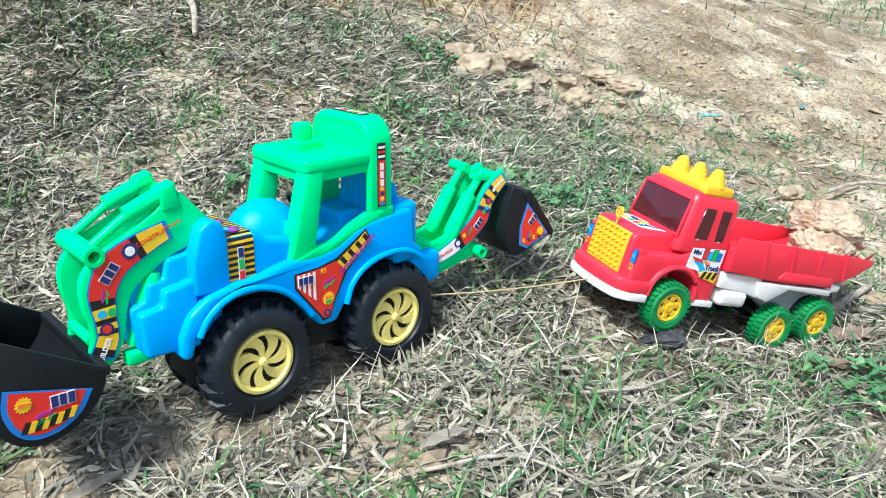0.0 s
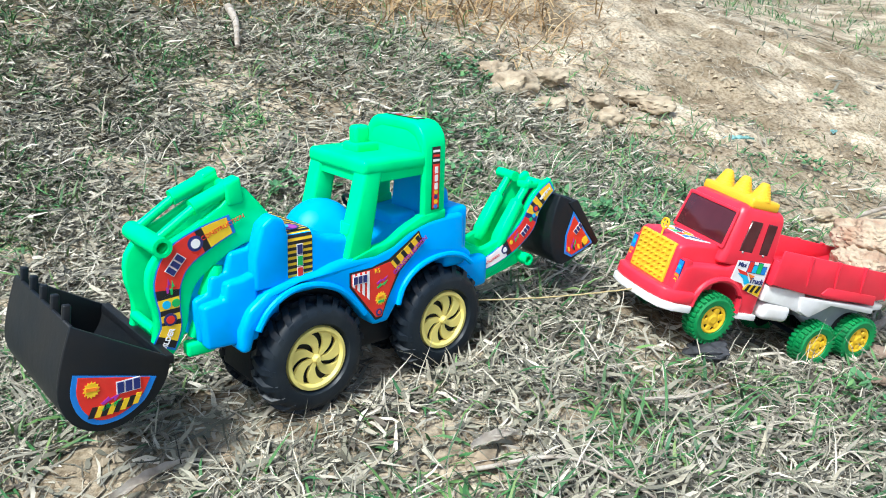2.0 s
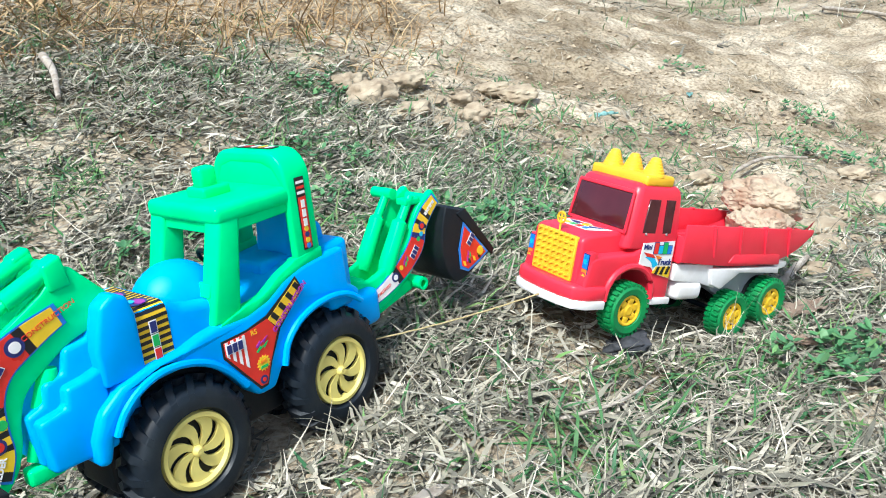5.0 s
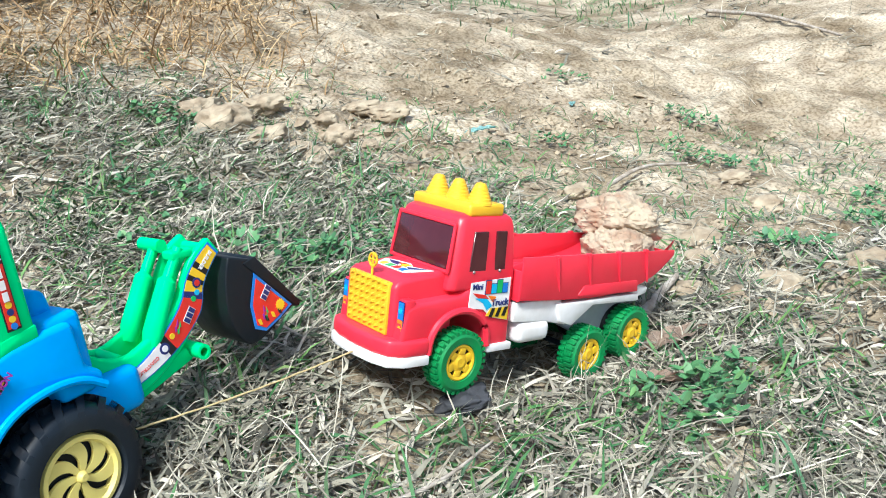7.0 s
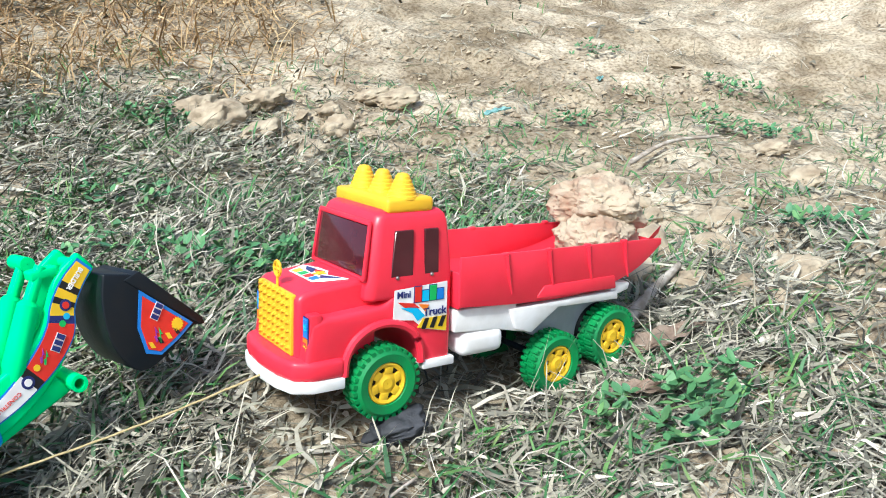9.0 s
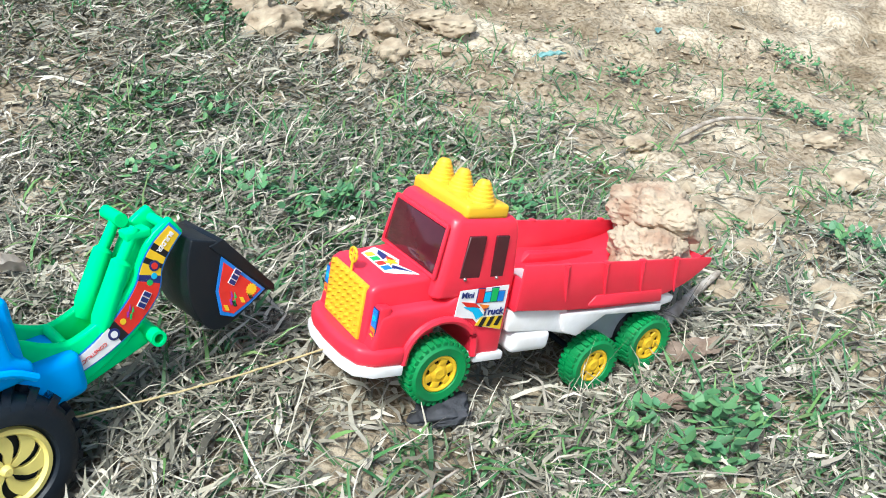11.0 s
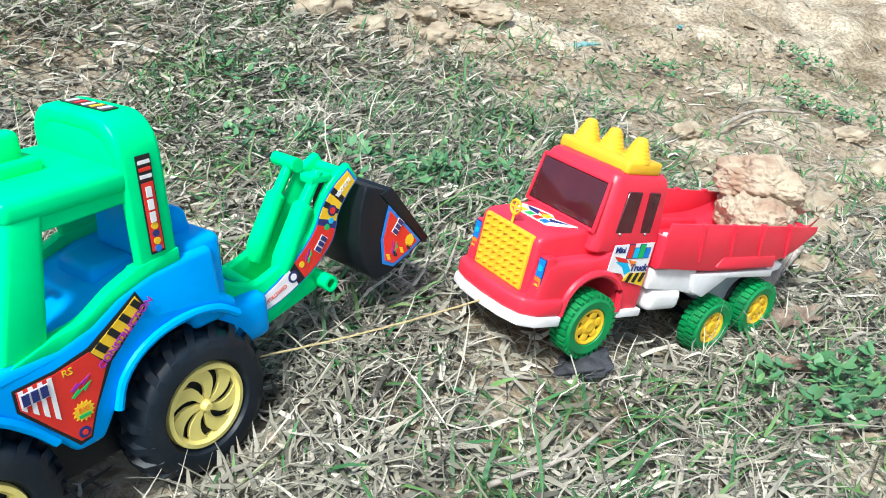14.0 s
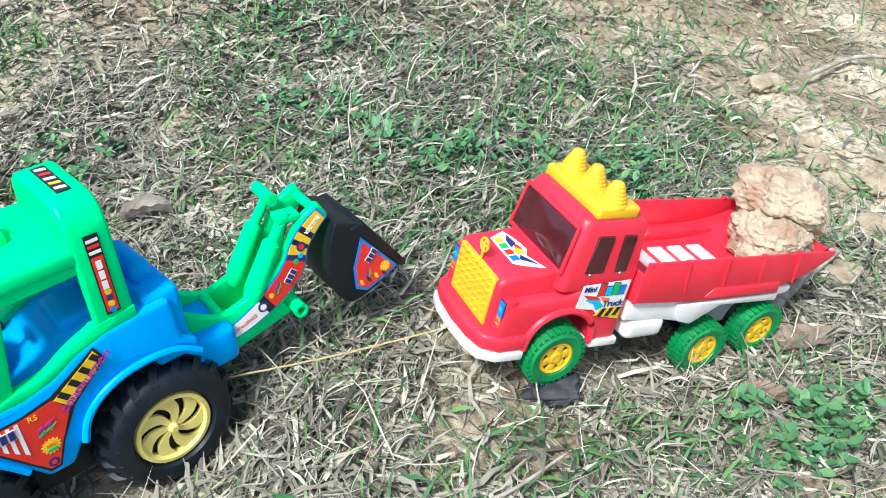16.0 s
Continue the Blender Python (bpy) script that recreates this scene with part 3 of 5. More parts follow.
    # rear digger arm and its bucket
    spine = [(-0.120, 0.058), (-0.150, 0.050), (-0.176, 0.050), (-0.202, 0.060), (-0.228, 0.077), (-0.247, 0.097), (-0.256, 0.117), (-0.268, 0.134), (-0.287, 0.148)]
    plate = ribbon(spine, [0.030, 0.024, 0.020, 0.0185, 0.0165, 0.0145, 0.0125, 0.0125, 0.010], 0, 0.0, 1.0)
    for side in (-1, 1):
        arm = prism(plate, side * 0.018, side * 0.027, 0.003)
        part("digger_arm", arm, GREEN, tr)
        ram = tube([(-0.203, side * 0.020, 0.068), (-0.208, side * 0.020, 0.080), (-0.213, side * 0.020, 0.090), (-0.232, side * 0.020, 0.124), (-0.2335, side * 0.020, 0.127), (-0.250, side * 0.020, 0.152)], [0.008, 0.0105, 0.010, 0.0092, 0.0055, 0.005], 14)
        join(ram, lathe([(0.0005, side * 0.008), (0.0065, side * 0.008), (0.0065, side * 0.042), (0.0045, side * 0.043), (0.0005, side * 0.043)], 16, centre=(-0.249, 0, 0.151)) if side < 0 else box(-0.262, -0.238, 0.008, 0.025, 0.142, 0.150, 0.002))
        part("digger_ram", ram, GREEN, tr)
    part("cross_bar", tube([(-0.170, -0.02, 0.066), (-0.170, 0.02, 0.066)], 0.005, 12), GREEN, tr)
    br = prism([(-0.150, 0.012), (-0.150, 0.030), (-0.240, 0.058), (-0.248, 0.044)], -0.022, 0.022, 0.004)
    part("cross_bar", tube([(-0.282, -0.022, 0.144), (-0.282, 0.022, 0.144)], 0.005, 12), GREEN, tr)
    join(br, lathe([(0.0045, -0.036), (0.0075, -0.036), (0.0075, 0.036), (0.0045, 0.036), (0.0045, 0.028), (0.0045, -0.028)], 20, centre=(-0.250, 0, 0.052)))
    part("digger_link", br, GREEN, tr)
    d_out = curvy([(-0.294, 0.134), (-0.287, 0.112), (-0.285, 0.082), (-0.292, 0.058), (-0.306, 0.042), (-0.326, 0.044), (-0.350, 0.056), (-0.371, 0.066)], 3)
    dg = prism(d_out + [(-0.371, 0.070), (-0.334, 0.116), (-0.322, 0.126)], -0.036, 0.036, 0.003)
    teeth = []
    for k in range(4):
        y = -0.030 + 0.020 * k
        teeth.append(prism([(-0.362, 0.066), (-0.380, 0.062), (-0.379, 0.066), (-0.362, 0.076)], y - 0.003, y + 0.003))
    join(dg, prism([(-0.310, 0.124), (-0.326, 0.128), (-0.378, 0.069), (-0.372, 0.064)], -0.038, 0.038, 0.0015, 2))
    db = part("digger_bucket", dg, BLACK, tr, "black plastic digger bucket")
    for t_ in teeth:
        part("tooth", t_, BLACK, db)

    for x in (0.087, -0.087):
        for side in (1, -1):
            tractor_wheel(tr, x, 0.0, side, 12 if x > 0 else 40)

    # stickers: left flank
    P = side_plane(0, 0.0562, 0)
    fl = [(0.046, 0.085), (0.018, 0.086), (-0.006, 0.091), (-0.034, 0.108), (-0.046, 0.116), (-0.052, 0.103), (-0.046, 0.096), (-0.020, 0.074), (-0.004, 0.046), (0.004, 0.026), (0.013, 0.025), (0.024, 0.040), (0.046, 0.069)]
    st = sticker("flank_sticker", flip(fl), S_BLK, P, tr, 0, "red and yellow warning sticker")
    sticker("field", flip([(0.044, 0.083), (0.018, 0.084), (-0.006, 0.088), (-0.016, 0.074), (-0.002, 0.046), (0.005, 0.028), (0.012, 0.028), (0.023, 0.042), (0.044, 0.070)]), S_RED, P, st, 1)
    sticker("field", flip([(-0.007, 0.087), (-0.034, 0.105), (-0.045, 0.113), (-0.050, 0.103), (-0.045, 0.098), (-0.017, 0.075)]), S_YEL, P, st, 1)
    for k in range(4):
        a = -0.010 - 0.010 * k
        b = 0.089 + 0.0065 * k
        sticker("bar", flip([(a, b), (a - 0.004, b + 0.003), (a - 0.010, b - 0.004), (a - 0.006, b - 0.007)]), S_BLK, P, st, 2)
    writing("CONSTRUCTION", 0.0072, S_PUR, side_plane(-0.0335, 0.0562, 0.0905, 37), st, 3, 0.0002)
    for k in range(4):
        a = 0.043 - 0.0062 * k
        sticker("bar", flip([(a, 0.083), (a - 0.003, 0.083), (a - 0.003, 0.067 - 0.0055 * k), (a, 0.070 - 0.0055 * k)]), S_WHT, P, st, 2)
    block_word(P, st, -0.042, 0.072, 0.008, (S_NAV, S_NAV, S_NAV), S_WHT, 3)
    writing("RS", 0.007, S_YEL, side_plane(0.011, 0.0562, 0.081), st, 2)
    jag(P, st, -0.004, 0.070, 0.8)
    sticker("badge", star(-0.006, 0.049, 0.0078), S_YEL, P, st, 2)
    writing("BIG", 0.005, S_ORA, side_plane(0.006, 0.0562, 0.0505), st, 3)
    sticker("bar", rect(-0.010, 0.0445, -0.002, 0.047), S_GRN, P, st, 3)
    sticker("badge", disc(-0.0085, 0.0335, 0.0042), S_NAV, P, st, 2)
    sticker("badge", disc(-0.0085, 0.0335, 0.002), S_RED, P, st, 3)
    # striped band over the bonnet
    def over_bonnet(s0, s1, out):
        """A strip of film that runs up the flank, round the edge and over the top."""
        def at(s, o):
            if s < 0.041:
                return 0.045 + o, 0.086 + s
            if s < 0.0551:
                a = (s - 0.041) / 0.009
                return 0.036 + (0.009 + o) * math.cos(a), 0.127 + (0.009 + o) * math.sin(a)
            return 0.036 - (s - 0.0551), 0.136 + o
        ss = [s0 + (s1 - s0) * k / max(2, int((s1 - s0) / 0.0015)) for k in range(max(2, int((s1 - s0) / 0.0015)) + 1)]
        return prism([at(s, out) for s in ss] + [at(s, -0.0004) for s in ss[::-1]], 0.0835, 0.1125, axis="x")
    band = part("bonnet_sticker", over_bonnet(0.0, 0.125, 0.0004), S_YEL, tr, "yellow and black striped sticker")
    for k in range(20):
        part("bar", over_bonnet(0.001 + 0.0062 * k, 0.0042 + 0.0062 * k, 0.0007), S_BLK, band)
    P2 = side_plane(0, 0.0453, 0)
    block_word(P2, band, -0.1015, 0.1140, 0.0095, (S_NAV, S_GRN, S_RED), S_WHT, 2, upright=True)
    P4 = Matrix(((0, -1, 0, 0.100), (1, 0, 0, 0), (0, 0, 1, 0.1362), (0, 0, 0, 1)))
    for x in (-0.004, 0.029):
        sticker("mark", disc(x, 0.0, 0.0098), S_NAV, P4, band, 2)
        sticker("mark", disc(x + 0.002, 0.002, 0.0072, 16, 0.6), S_PUR, P4, band, 3)
        sticker("mark", disc(x - 0.002, -0.003, 0.0045, 16, 0.7), S_CYA, P4, band, 4)
    # hoop sticker
    P5 = side_plane(-0.070, 0.0542, 0)
    hs = sticker("hoop_sticker", rect(-0.0055, 0.136, 0.0055, 0.206), S_BLK, P5, tr, 0, "narrow red and black sticker")
    sticker("field", rect(-0.0045, 0.138, 0.0045, 0.187), S_RED, P5, hs, 1)
    block_word(P5, hs, -0.0024, 0.177, 0.0072, (S_WHT, S_WHT, S_WHT), None, 2, upright=True)
    for k, m in enumerate((S_YEL, S_NAV, S_YEL, S_BLU)):
        sticker("badge", disc(0.0, 0.156 - 0.0055 * k, 0.0026), m, P5, hs, 2)
    for k in range(3):
        sticker("bar", rect(-0.0045, 0.190 + 0.005 * k, 0.0045, 0.1925 + 0.005 * k), S_WHT if k != 1 else S_RED, P5, hs, 1)
    P6 = Matrix(((0, -1, 0, -0.070), (1, 0, 0, 0), (0, 0, 1, 0.2322), (0, 0, 0, 1)))
    hs2 = sticker("hoop_sticker", rect(-0.026, -0.0055, 0.028, 0.0055), S_BLK, P6, tr, 0)
    for k in range(5):
        sticker("bar", rect(-0.022 + 0.010 * k, -0.004, -0.018 + 0.010 * k, 0.004, 0.002), (S_WHT, S_RED, S_WHT, S_YEL, S_WHT)[k], P6, hs2, 1)
    # loader arm sticker
    line = [(0.162, 0.152), (0.190, 0.142), (0.216, 0.128), (0.228, 0.106), (0.228, 0.080), (0.228, 0.062), (0.236, 0.044)]
    wid = [0.008, 0.011, 0.013, 0.012, 0.009, 0.009, 0.010]
    P7 = side_plane(0, 0.0312, 0)
    ls = sticker("arm_sticker", flip(ribbon(line, [w + 0.0015 for w in wid], 0, 0.0, 1.0)), S_BLU, P7, tr, 0, "curved red, yellow and black sticker")
    for t0, t1, m in ((0.02, 0.16, S_YEL), (0.16, 0.20, S_BLK), (0.20, 0.54, S_RED), (0.54, 0.59, S_BLK), (0.59, 0.66, S_YEL), (0.66, 0.70, S_BLK), (0.70, 0.76, S_YEL), (0.76, 0.80, S_BLK), (0.80, 0.92, S_YEL), (0.92, 0.98, S_BLK)):
        sticker("field", flip(ribbon(line, wid, 0, t0, t1)), m, P7, ls, 1)
    writing("CONSTRUCTION", 0.0060, S_RED, side_plane(0.172, 0.0312, 0.150, 20), ls, 2)
    sticker("badge", disc(-0.200, 0.139, 0.0075), S_NAV, P7, ls, 2)
    sticker("badge", disc(-0.200, 0.139, 0.0045), S_WHT, P7, ls, 3)
    block_word(side_plane(0.221, 0.0312, 0.116, 50), ls, -0.004, -0.001, 0.009, (S_NAV, S_NAV, S_NAV), S_WHT, 2)
    jag(side_plane(0.227, 0.0312, 0.103, 60), ls, 0, 0.002, 0.7)
    for a, m in ((-0.222, S_GRN), (-0.231, S_CYA)):
        sticker("badge", disc(a, 0.086, 0.004), m, P7, ls, 2)
    sticker("badge", disc(-0.2285, 0.071, 0.0062), S_NAV, P7, ls, 2)
    sticker("badge", disc(-0.2285, 0.071, 0.004), S_RED, P7, ls, 3)
    writing("BUILDER", 0.0068, S_WHT, side_plane(0.233, 0.0312, 0.050, 62), ls, 2, 0.0002)
    # digger arm sticker
    line = [(-0.172, 0.046), (-0.200, 0.058), (-0.228, 0.076), (-0.248, 0.096), (-0.256, 0.116), (-0.268, 0.132), (-0.284, 0.146)]
    wid = [0.006, 0.008, 0.0105, 0.0115, 0.0095, 0.0085, 0.0065]
    P8 = side_plane(0, 0.0272, 0)
    ds = sticker("arm_sticker", flip(ribbon(line, [w + 0.0015 for w in wid], 0, 0.0, 1.0)), S_BLU, P8, tr, 0, "curved red, yellow and white sticker")
    for t0, t1, m in ((0.02, 0.24, S_WHT), (0.24, 0.28, S_BLK), (0.28, 0.56, S_RED), (0.56, 0.61, S_NAV), (0.61, 0.68, S_YEL), (0.68, 0.72, S_BLK), (0.72, 0.78, S_YEL), (0.78, 0.83, S_BLK), (0.83, 0.98, S_YEL)):
        sticker("field", flip(ribbon(line, wid, 0, t0, t1)), m, P8, ds, 1)
    for a, b, m in ((0.252, 0.103, S_GRN), (0.257, 0.108, S_CYA), (0.222, 0.075, S_YEL)):
        sticker("badge", disc(a, b, 0.0028), m, P8, ds, 2)
    writing("CONSTRUCTION", 0.0048, S_RED, side_plane(-0.187, 0.0272, 0.0525, 204), ds, 2)
    sticker("badge", disc(0.212, 0.066, 0.0055), S_NAV, P8, ds, 2)
    sticker("badge", disc(0.212, 0.066, 0.0032), S_WHT, P8, ds, 3)
    block_word(side_plane(-0.244, 0.0272, 0.091, 232), ds, -0.006, -0.002, 0.007, (S_NAV, S_NAV, S_NAV), S_WHT, 2)
    jag(side_plane(-0.230, 0.0272, 0.082, 45), ds, 0, 0.002, 0.6)
    sticker("badge", disc(0.2585, 0.117, 0.005), S_NAV, P8, ds, 2)
    sticker("badge", disc(0.2585, 0.117, 0.003), S_RED, P8, ds, 3)
    writing("BUILDER", 0.0055, S_WHT, side_plane(-0.272, 0.0272, 0.136, 222), ds, 2, 0.0002)
    # bucket stickers
    P9 = side_plane(0, 0.0622, 0)
    bs = sticker("bucket_sticker", flip(curvy([(0.254, 0.036), (0.262, 0.020), (0.278, 0.009), (0.296, 0.007), (0.309, 0.015), (0.316, 0.030), (0.315, 0.046)], 4)), S_BLU, P9, tr, 0, "blue-edged red sticker")
    sticker("field", flip(curvy([(0.259, 0.0365), (0.266, 0.022), (0.280, 0.0125), (0.295, 0.0105), (0.306, 0.018), (0.312, 0.031), (0.3115, 0.044)], 4)), S_RED, P9, bs, 1)
    for k in range(8):
        a = 0.304 - 0.0046 * k
        b = 0.0125 + 0.00012 * (k - 2) ** 2 + 0.0004 * k
        sticker("bar", flip([(a, b), (a - 0.004, b), (a - 0.007, b + 0.008), (a - 0.003, b + 0.008)]), S_YEL if k % 2 else S_BLK, P9, bs, 2)
    sticker("badge", star(-0.302, 0.034, 0.0062), S_YEL, P9, bs, 2)
    sticker("bar", rect(-0.306, 0.033, -0.298, 0.0355), S_ORA, P9, bs, 3)
    block_word(side_plane(0.276, 0.0622, 0.034, 186), bs, -0.009, -0.003, 0.008, (S_NAV, S_NAV, S_NAV), S_WHT, 2)
    jag(P9, bs, -0.287, 0.026, 0.8)
    P10 = side_plane(0, 0.0362, 0)
    gs = sticker("bucket_sticker", flip([(-0.322, 0.112), (-0.312, 0.080), (-0.314, 0.056), (-0.328, 0.050), (-0.348, 0.058), (-0.366, 0.068)]), S_BLU, P10, tr, 0, "blue-edged red sticker")
    sticker("field", flip([(-0.3235, 0.106), (-0.315, 0.080), (-0.317, 0.059), (-0.328, 0.0535), (-0.346, 0.061), (-0.361, 0.069)]), S_RED, P10, gs, 1)
    for k in range(4):
        a = -0.320 - 0.009 * k
        sticker("bar", flip([(a, 0.059 + 0.0015 * k), (a - 0.004, 0.058 + 0.0015 * k), (a - 0.002, 0.064 + 0.0015 * k), (a + 0.002, 0.065 + 0.0015 * k)]), S_BLK if k % 2 else S_YEL, P10, gs, 2)
    sticker("badge", star(0.350, 0.072, 0.0065), S_YEL, P10, gs, 2)
    block_word(side_plane(-0.333, 0.0362, 0.091, 230), gs, -0.006, -0.002, 0.007, (S_NAV, S_NAV, S_NAV), S_WHT, 2)
    jag(side_plane(-0.327, 0.0362, 0.070, 60), gs, 0, 0, 0.7)
    # the digger arm hangs a little lower and stands swung towards the left flank
    swing = Matrix.Translation((-0.130, 0, 0.055)) @ Matrix.Rotation(radians(-8), 4, "Z") @ Matrix.Rotation(radians(-4), 4, "Y") @ Matrix.Diagonal((0.92, 1, 1, 1)) @ Matrix.Translation((0.130, 0, -0.055))
    for ob in tr.children:
        xs = [c[0] for c in ob.bound_box]
        if (min(xs) + max(xs)) / 2 < -0.165:
            ob.matrix_local = swing
        elif min(xs) > 0.235 and "bucket" in ob.name:
            ob.matrix_local = Matrix.Translation((0.245, 0.062, 0.048)) @ Matrix.Rotation(radians(-7), 4, "Y") @ Matrix.Diagonal((1.16, 1.20, 1.24, 1)) @ Matrix.Translation((-0.245, -0.062, -0.048))
    return tr


build_tractor()


# ---- the tipper truck ----
def truck_wheel(parent, x, z, side, dark_inner, spin):
    r, w0, w1 = 0.0335, 0.040, 0.0655
    place = Matrix.Translation((x, 0, z)) @ (Matrix.Rotation(math.pi, 4, "Z") if side < 0 else Matrix.Identity(4)) @ Matrix.Rotation(radians(spin), 4, "Y")
    core = lathe([(0.0005, -0.001), (0.0035, -0.001), (0.0035, w0), (0.018, w0 + 0.002), (0.018, w1 - 0.006), (0.0005, w1 - 0.006)], 28)
    if dark_inner:
        join(core, lathe([(0.018, w0 - 0.016), (0.030, w0 - 0.015), (0.0325, w0 - 0.010), (0.0325, w0 - 0.003), (0.030, w0), (0.018, w0)], 40))
    core.transform(place)
    wheel = part("wheel", core, BLACK, parent)
    ty = lathe([(0.018, w0 + 0.001), (0.028, w0), (0.0315, w0 + 0.003), (0.0325, w0 + 0.008), (0.0325, w1 - 0.008), (0.0315, w1 - 0.003), (0.028, w1), (0.0205, w1 - 0.001), (0.0195, w1 - 0.004), (0.018, w1 - 0.004)], 56)
    for k in range(30):
        a = 2 * math.pi * k / 30
        for y0, y1, o in ((w0 + 0.003, w0 + 0.0115, 0.5), (w1 - 0.0115, w1 - 0.002, 0.0)):
            b = box(0.0305, 0.0345, y0, y1, -0.0019, 0.0019)
            b.transform(Matrix.Rotation(-(a + o * 2 * math.pi / 30), 4, "Y"))
            join(ty, b)
    ty.transform(place)
    part("tyre", ty, GREENTYRE, wheel, "green plastic tyre", 30)
    y = w1 - 0.003
    rim = lathe([(0.0155, y - 0.003), (0.0195, y - 0.003), (0.0195, y + 0.0005), (0.018, y + 0.0012), (0.0155, y)], 40)
    join(rim, lathe([(0.0005, y + 0.001), (0.005, y + 0.0012), (0.0075, y - 0.0005), (0.0105, y - 0.0008), (0.0105, y - 0.003), (0.0005, y - 0.003)], 28))
    for k in range(6):
        b = box(0.009, 0.0165, y - 0.003, y, -0.0042, 0.0042, 0.0006, 2)
        b.transform(Matrix.Rotation(2 * math.pi * k / 6, 4, "Y"))
        join(rim, b)
    rim.transform(place)
    part("rim", rim, RIMY, wheel, "yellow six-spoked rim", 30)


def build_truck():
    tk = thing("toy_tipper_truck", TRUCK, "red plastic toy tipper truck with green tyres and white chassis", "toy truck")
    arch = [(0.040, 0.010), (0.038, 0.026), (0.030, 0.040), (0.016, 0.049), (0.0, 0.052), (-0.016, 0.049), (-0.030, 0.040), (-0.038, 0.026), (-0.040, 0.010)]
    # lower cab with wheel arches
    low = prism([(0.078, 0.010)] + arch + [(-0.074, 0.010), (-0.073, 0.078), (-0.010, 0.078), (0.0, 0.070), (0.060, 0.066), (0.072, 0.062)], -0.0555, 0.0555, 0.005, 3)
    for side in (-1, 1):
        join(low, tube([(a, side * 0.056, b + 0.002) for a, b in curvy(arch, 3)], 0.004, 8))
    part("lower_cab", low, RED, tk)
    bon = prism([(0.078, 0.020), (0.0, 0.020), (0.0, 0.094), (0.012, 0.094), (0.070, 0.087), (0.078, 0.082)], -0.0425, 0.0425, 0.005, 4)
    part("bonnet", bon, RED, tk)
    bumper_o = [(0.040, -0.060), (0.070, -0.059), (0.086, -0.050), (0.092, -0.030), (0.094, 0.0), (0.092, 0.030), (0.086, 0.050), (0.070, 0.059), (0.040, 0.060)]
    bump = prism(bumper_o, 0.012, 0.030, 0.005, 3, axis="z")
    part("bumper", bump, RED, tk)
    trim_ = prism([(a * 1.012, b * 1.012) for a, b in bumper_o], 0.002, 0.0125, 0.002, 2, axis="z")
    for side in (-1, 1):
        join(trim_, box(-0.077, -0.041, side * 0.030, side * 0.0585, 0.004, 0.0125, 0.0015, 2))
    part("skirt", trim_, WHITE, tk, "white plastic skirt")
    # upper cab: posts and roof round dark windows
    up = bmesh.new()
    verts = []
    def cabring(z, xf, xb, hw):
        return [(xf, hw - 0.006, z), (xf - 0.006, hw, z), (xb, hw, z), (xb, -hw, z), (xf - 0.006, -hw, z), (xf, -hw + 0.006, z)]
    rings = [cabring(0.074, 0.018, -0.073, 0.0545), cabring(0.094, 0.016, -0.073, 0.0540), cabring(0.140, 0.010, -0.068, 0.0515), cabring(0.150, 0.006, -0.066, 0.049), cabring(0.1535, -0.002, -0.060, 0.043)]
    vs = [[up.verts.new(p) for p in r] for r in rings]
    for a, b in zip(vs, vs[1:]):
        for k in range(6):
            up.faces.new((a[k], a[(k + 1) % 6], b[(k + 1) % 6], b[k]))
    up.faces.new(vs[0][::-1])
    up.faces.new(vs[-1])
    rounded(up, 0.004, 3, 25)
    part("upper_cab", up, RED, tk)
    # windows: smoked panes set in raised surrounds
    ws = prism([(-0.047, 0.0), (0.047, 0.0), (0.0445, 0.044), (-0.0445, 0.044)], -0.001, 0.0012, 0.0008, 2, axis="x")
    ws.transform(Matrix.Translation((0.0172, 0, 0.0965)) @ Matrix.Rotation(radians(-7.4), 4, "Y"))
    part("windscreen", ws, SMOKE, tk, "smoked dark red windscreen")
    wr = bmesh.new()
    for p, q in (((-0.0505, -0.003), (-0.046, 0.0475)), ((0.046, -0.003), (0.0505, 0.0475))):
        join(wr, prism([(p[0], p[1]), (q[0] if p[0] > 0 else p[0] + 0.0035, p[1]), (q[0] - 0.003 if p[0] > 0 else p[0] + 0.006, q[1]), (p[0] - 0.0015 if p[0] > 0 else p[0] + 0.003, q[1])], -0.001, 0.0022, 0.001, 2, axis="x"))
    join(wr, prism([(-0.050, -0.0042), (0.050, -0.0042), (0.050, -0.0005), (-0.050, -0.0005)], -0.001, 0.0022, 0.001, 2, axis="x"))
    join(wr, prism([(-0.0475, 0.0445), (0.0475, 0.0445), (0.046, 0.049), (-0.046, 0.049)], -0.001, 0.0022, 0.001, 2, axis="x"))
    wr.transform(Matrix.Translation((0.0172, 0, 0.0965)) @ Matrix.Rotation(radians(-7.4), 4, "Y"))
    part("windscreen_frame", wr, RED, tk)
    for side in (1, -1):
        for prof in ([(-0.006, 0.094), (-0.030, 0.094), (-0.029, 0.136), (-0.010, 0.136)], [(-0.042, 0.094), (-0.058, 0.094), (-0.056, 0.136), (-0.041, 0.136)]):
            w = prism(prof, side * 0.0500, side * 0.0528, 0.0006, 1)
            w.transform(Matrix.Translation((0, 0.0012 * side, 0)))
            part("side_window", w, SMOKE, tk, "smoked dark red window")
        for x in (-0.013, -0.050):
            s = lathe([(0.0003, 0.0012), (0.0012, 0.0010), (0.0019, 0.0), (0.0019, -0.002), (0.0003, -0.002)], 12)
            s.transform(Matrix.Translation((x, side * 0.0545, 0.0935)) @ (Matrix.Rotation(math.pi, 4, "Z") if side < 0 else Matrix.Identity(4)))
            part("screw", s, STEEL, tk, "small steel screw head")
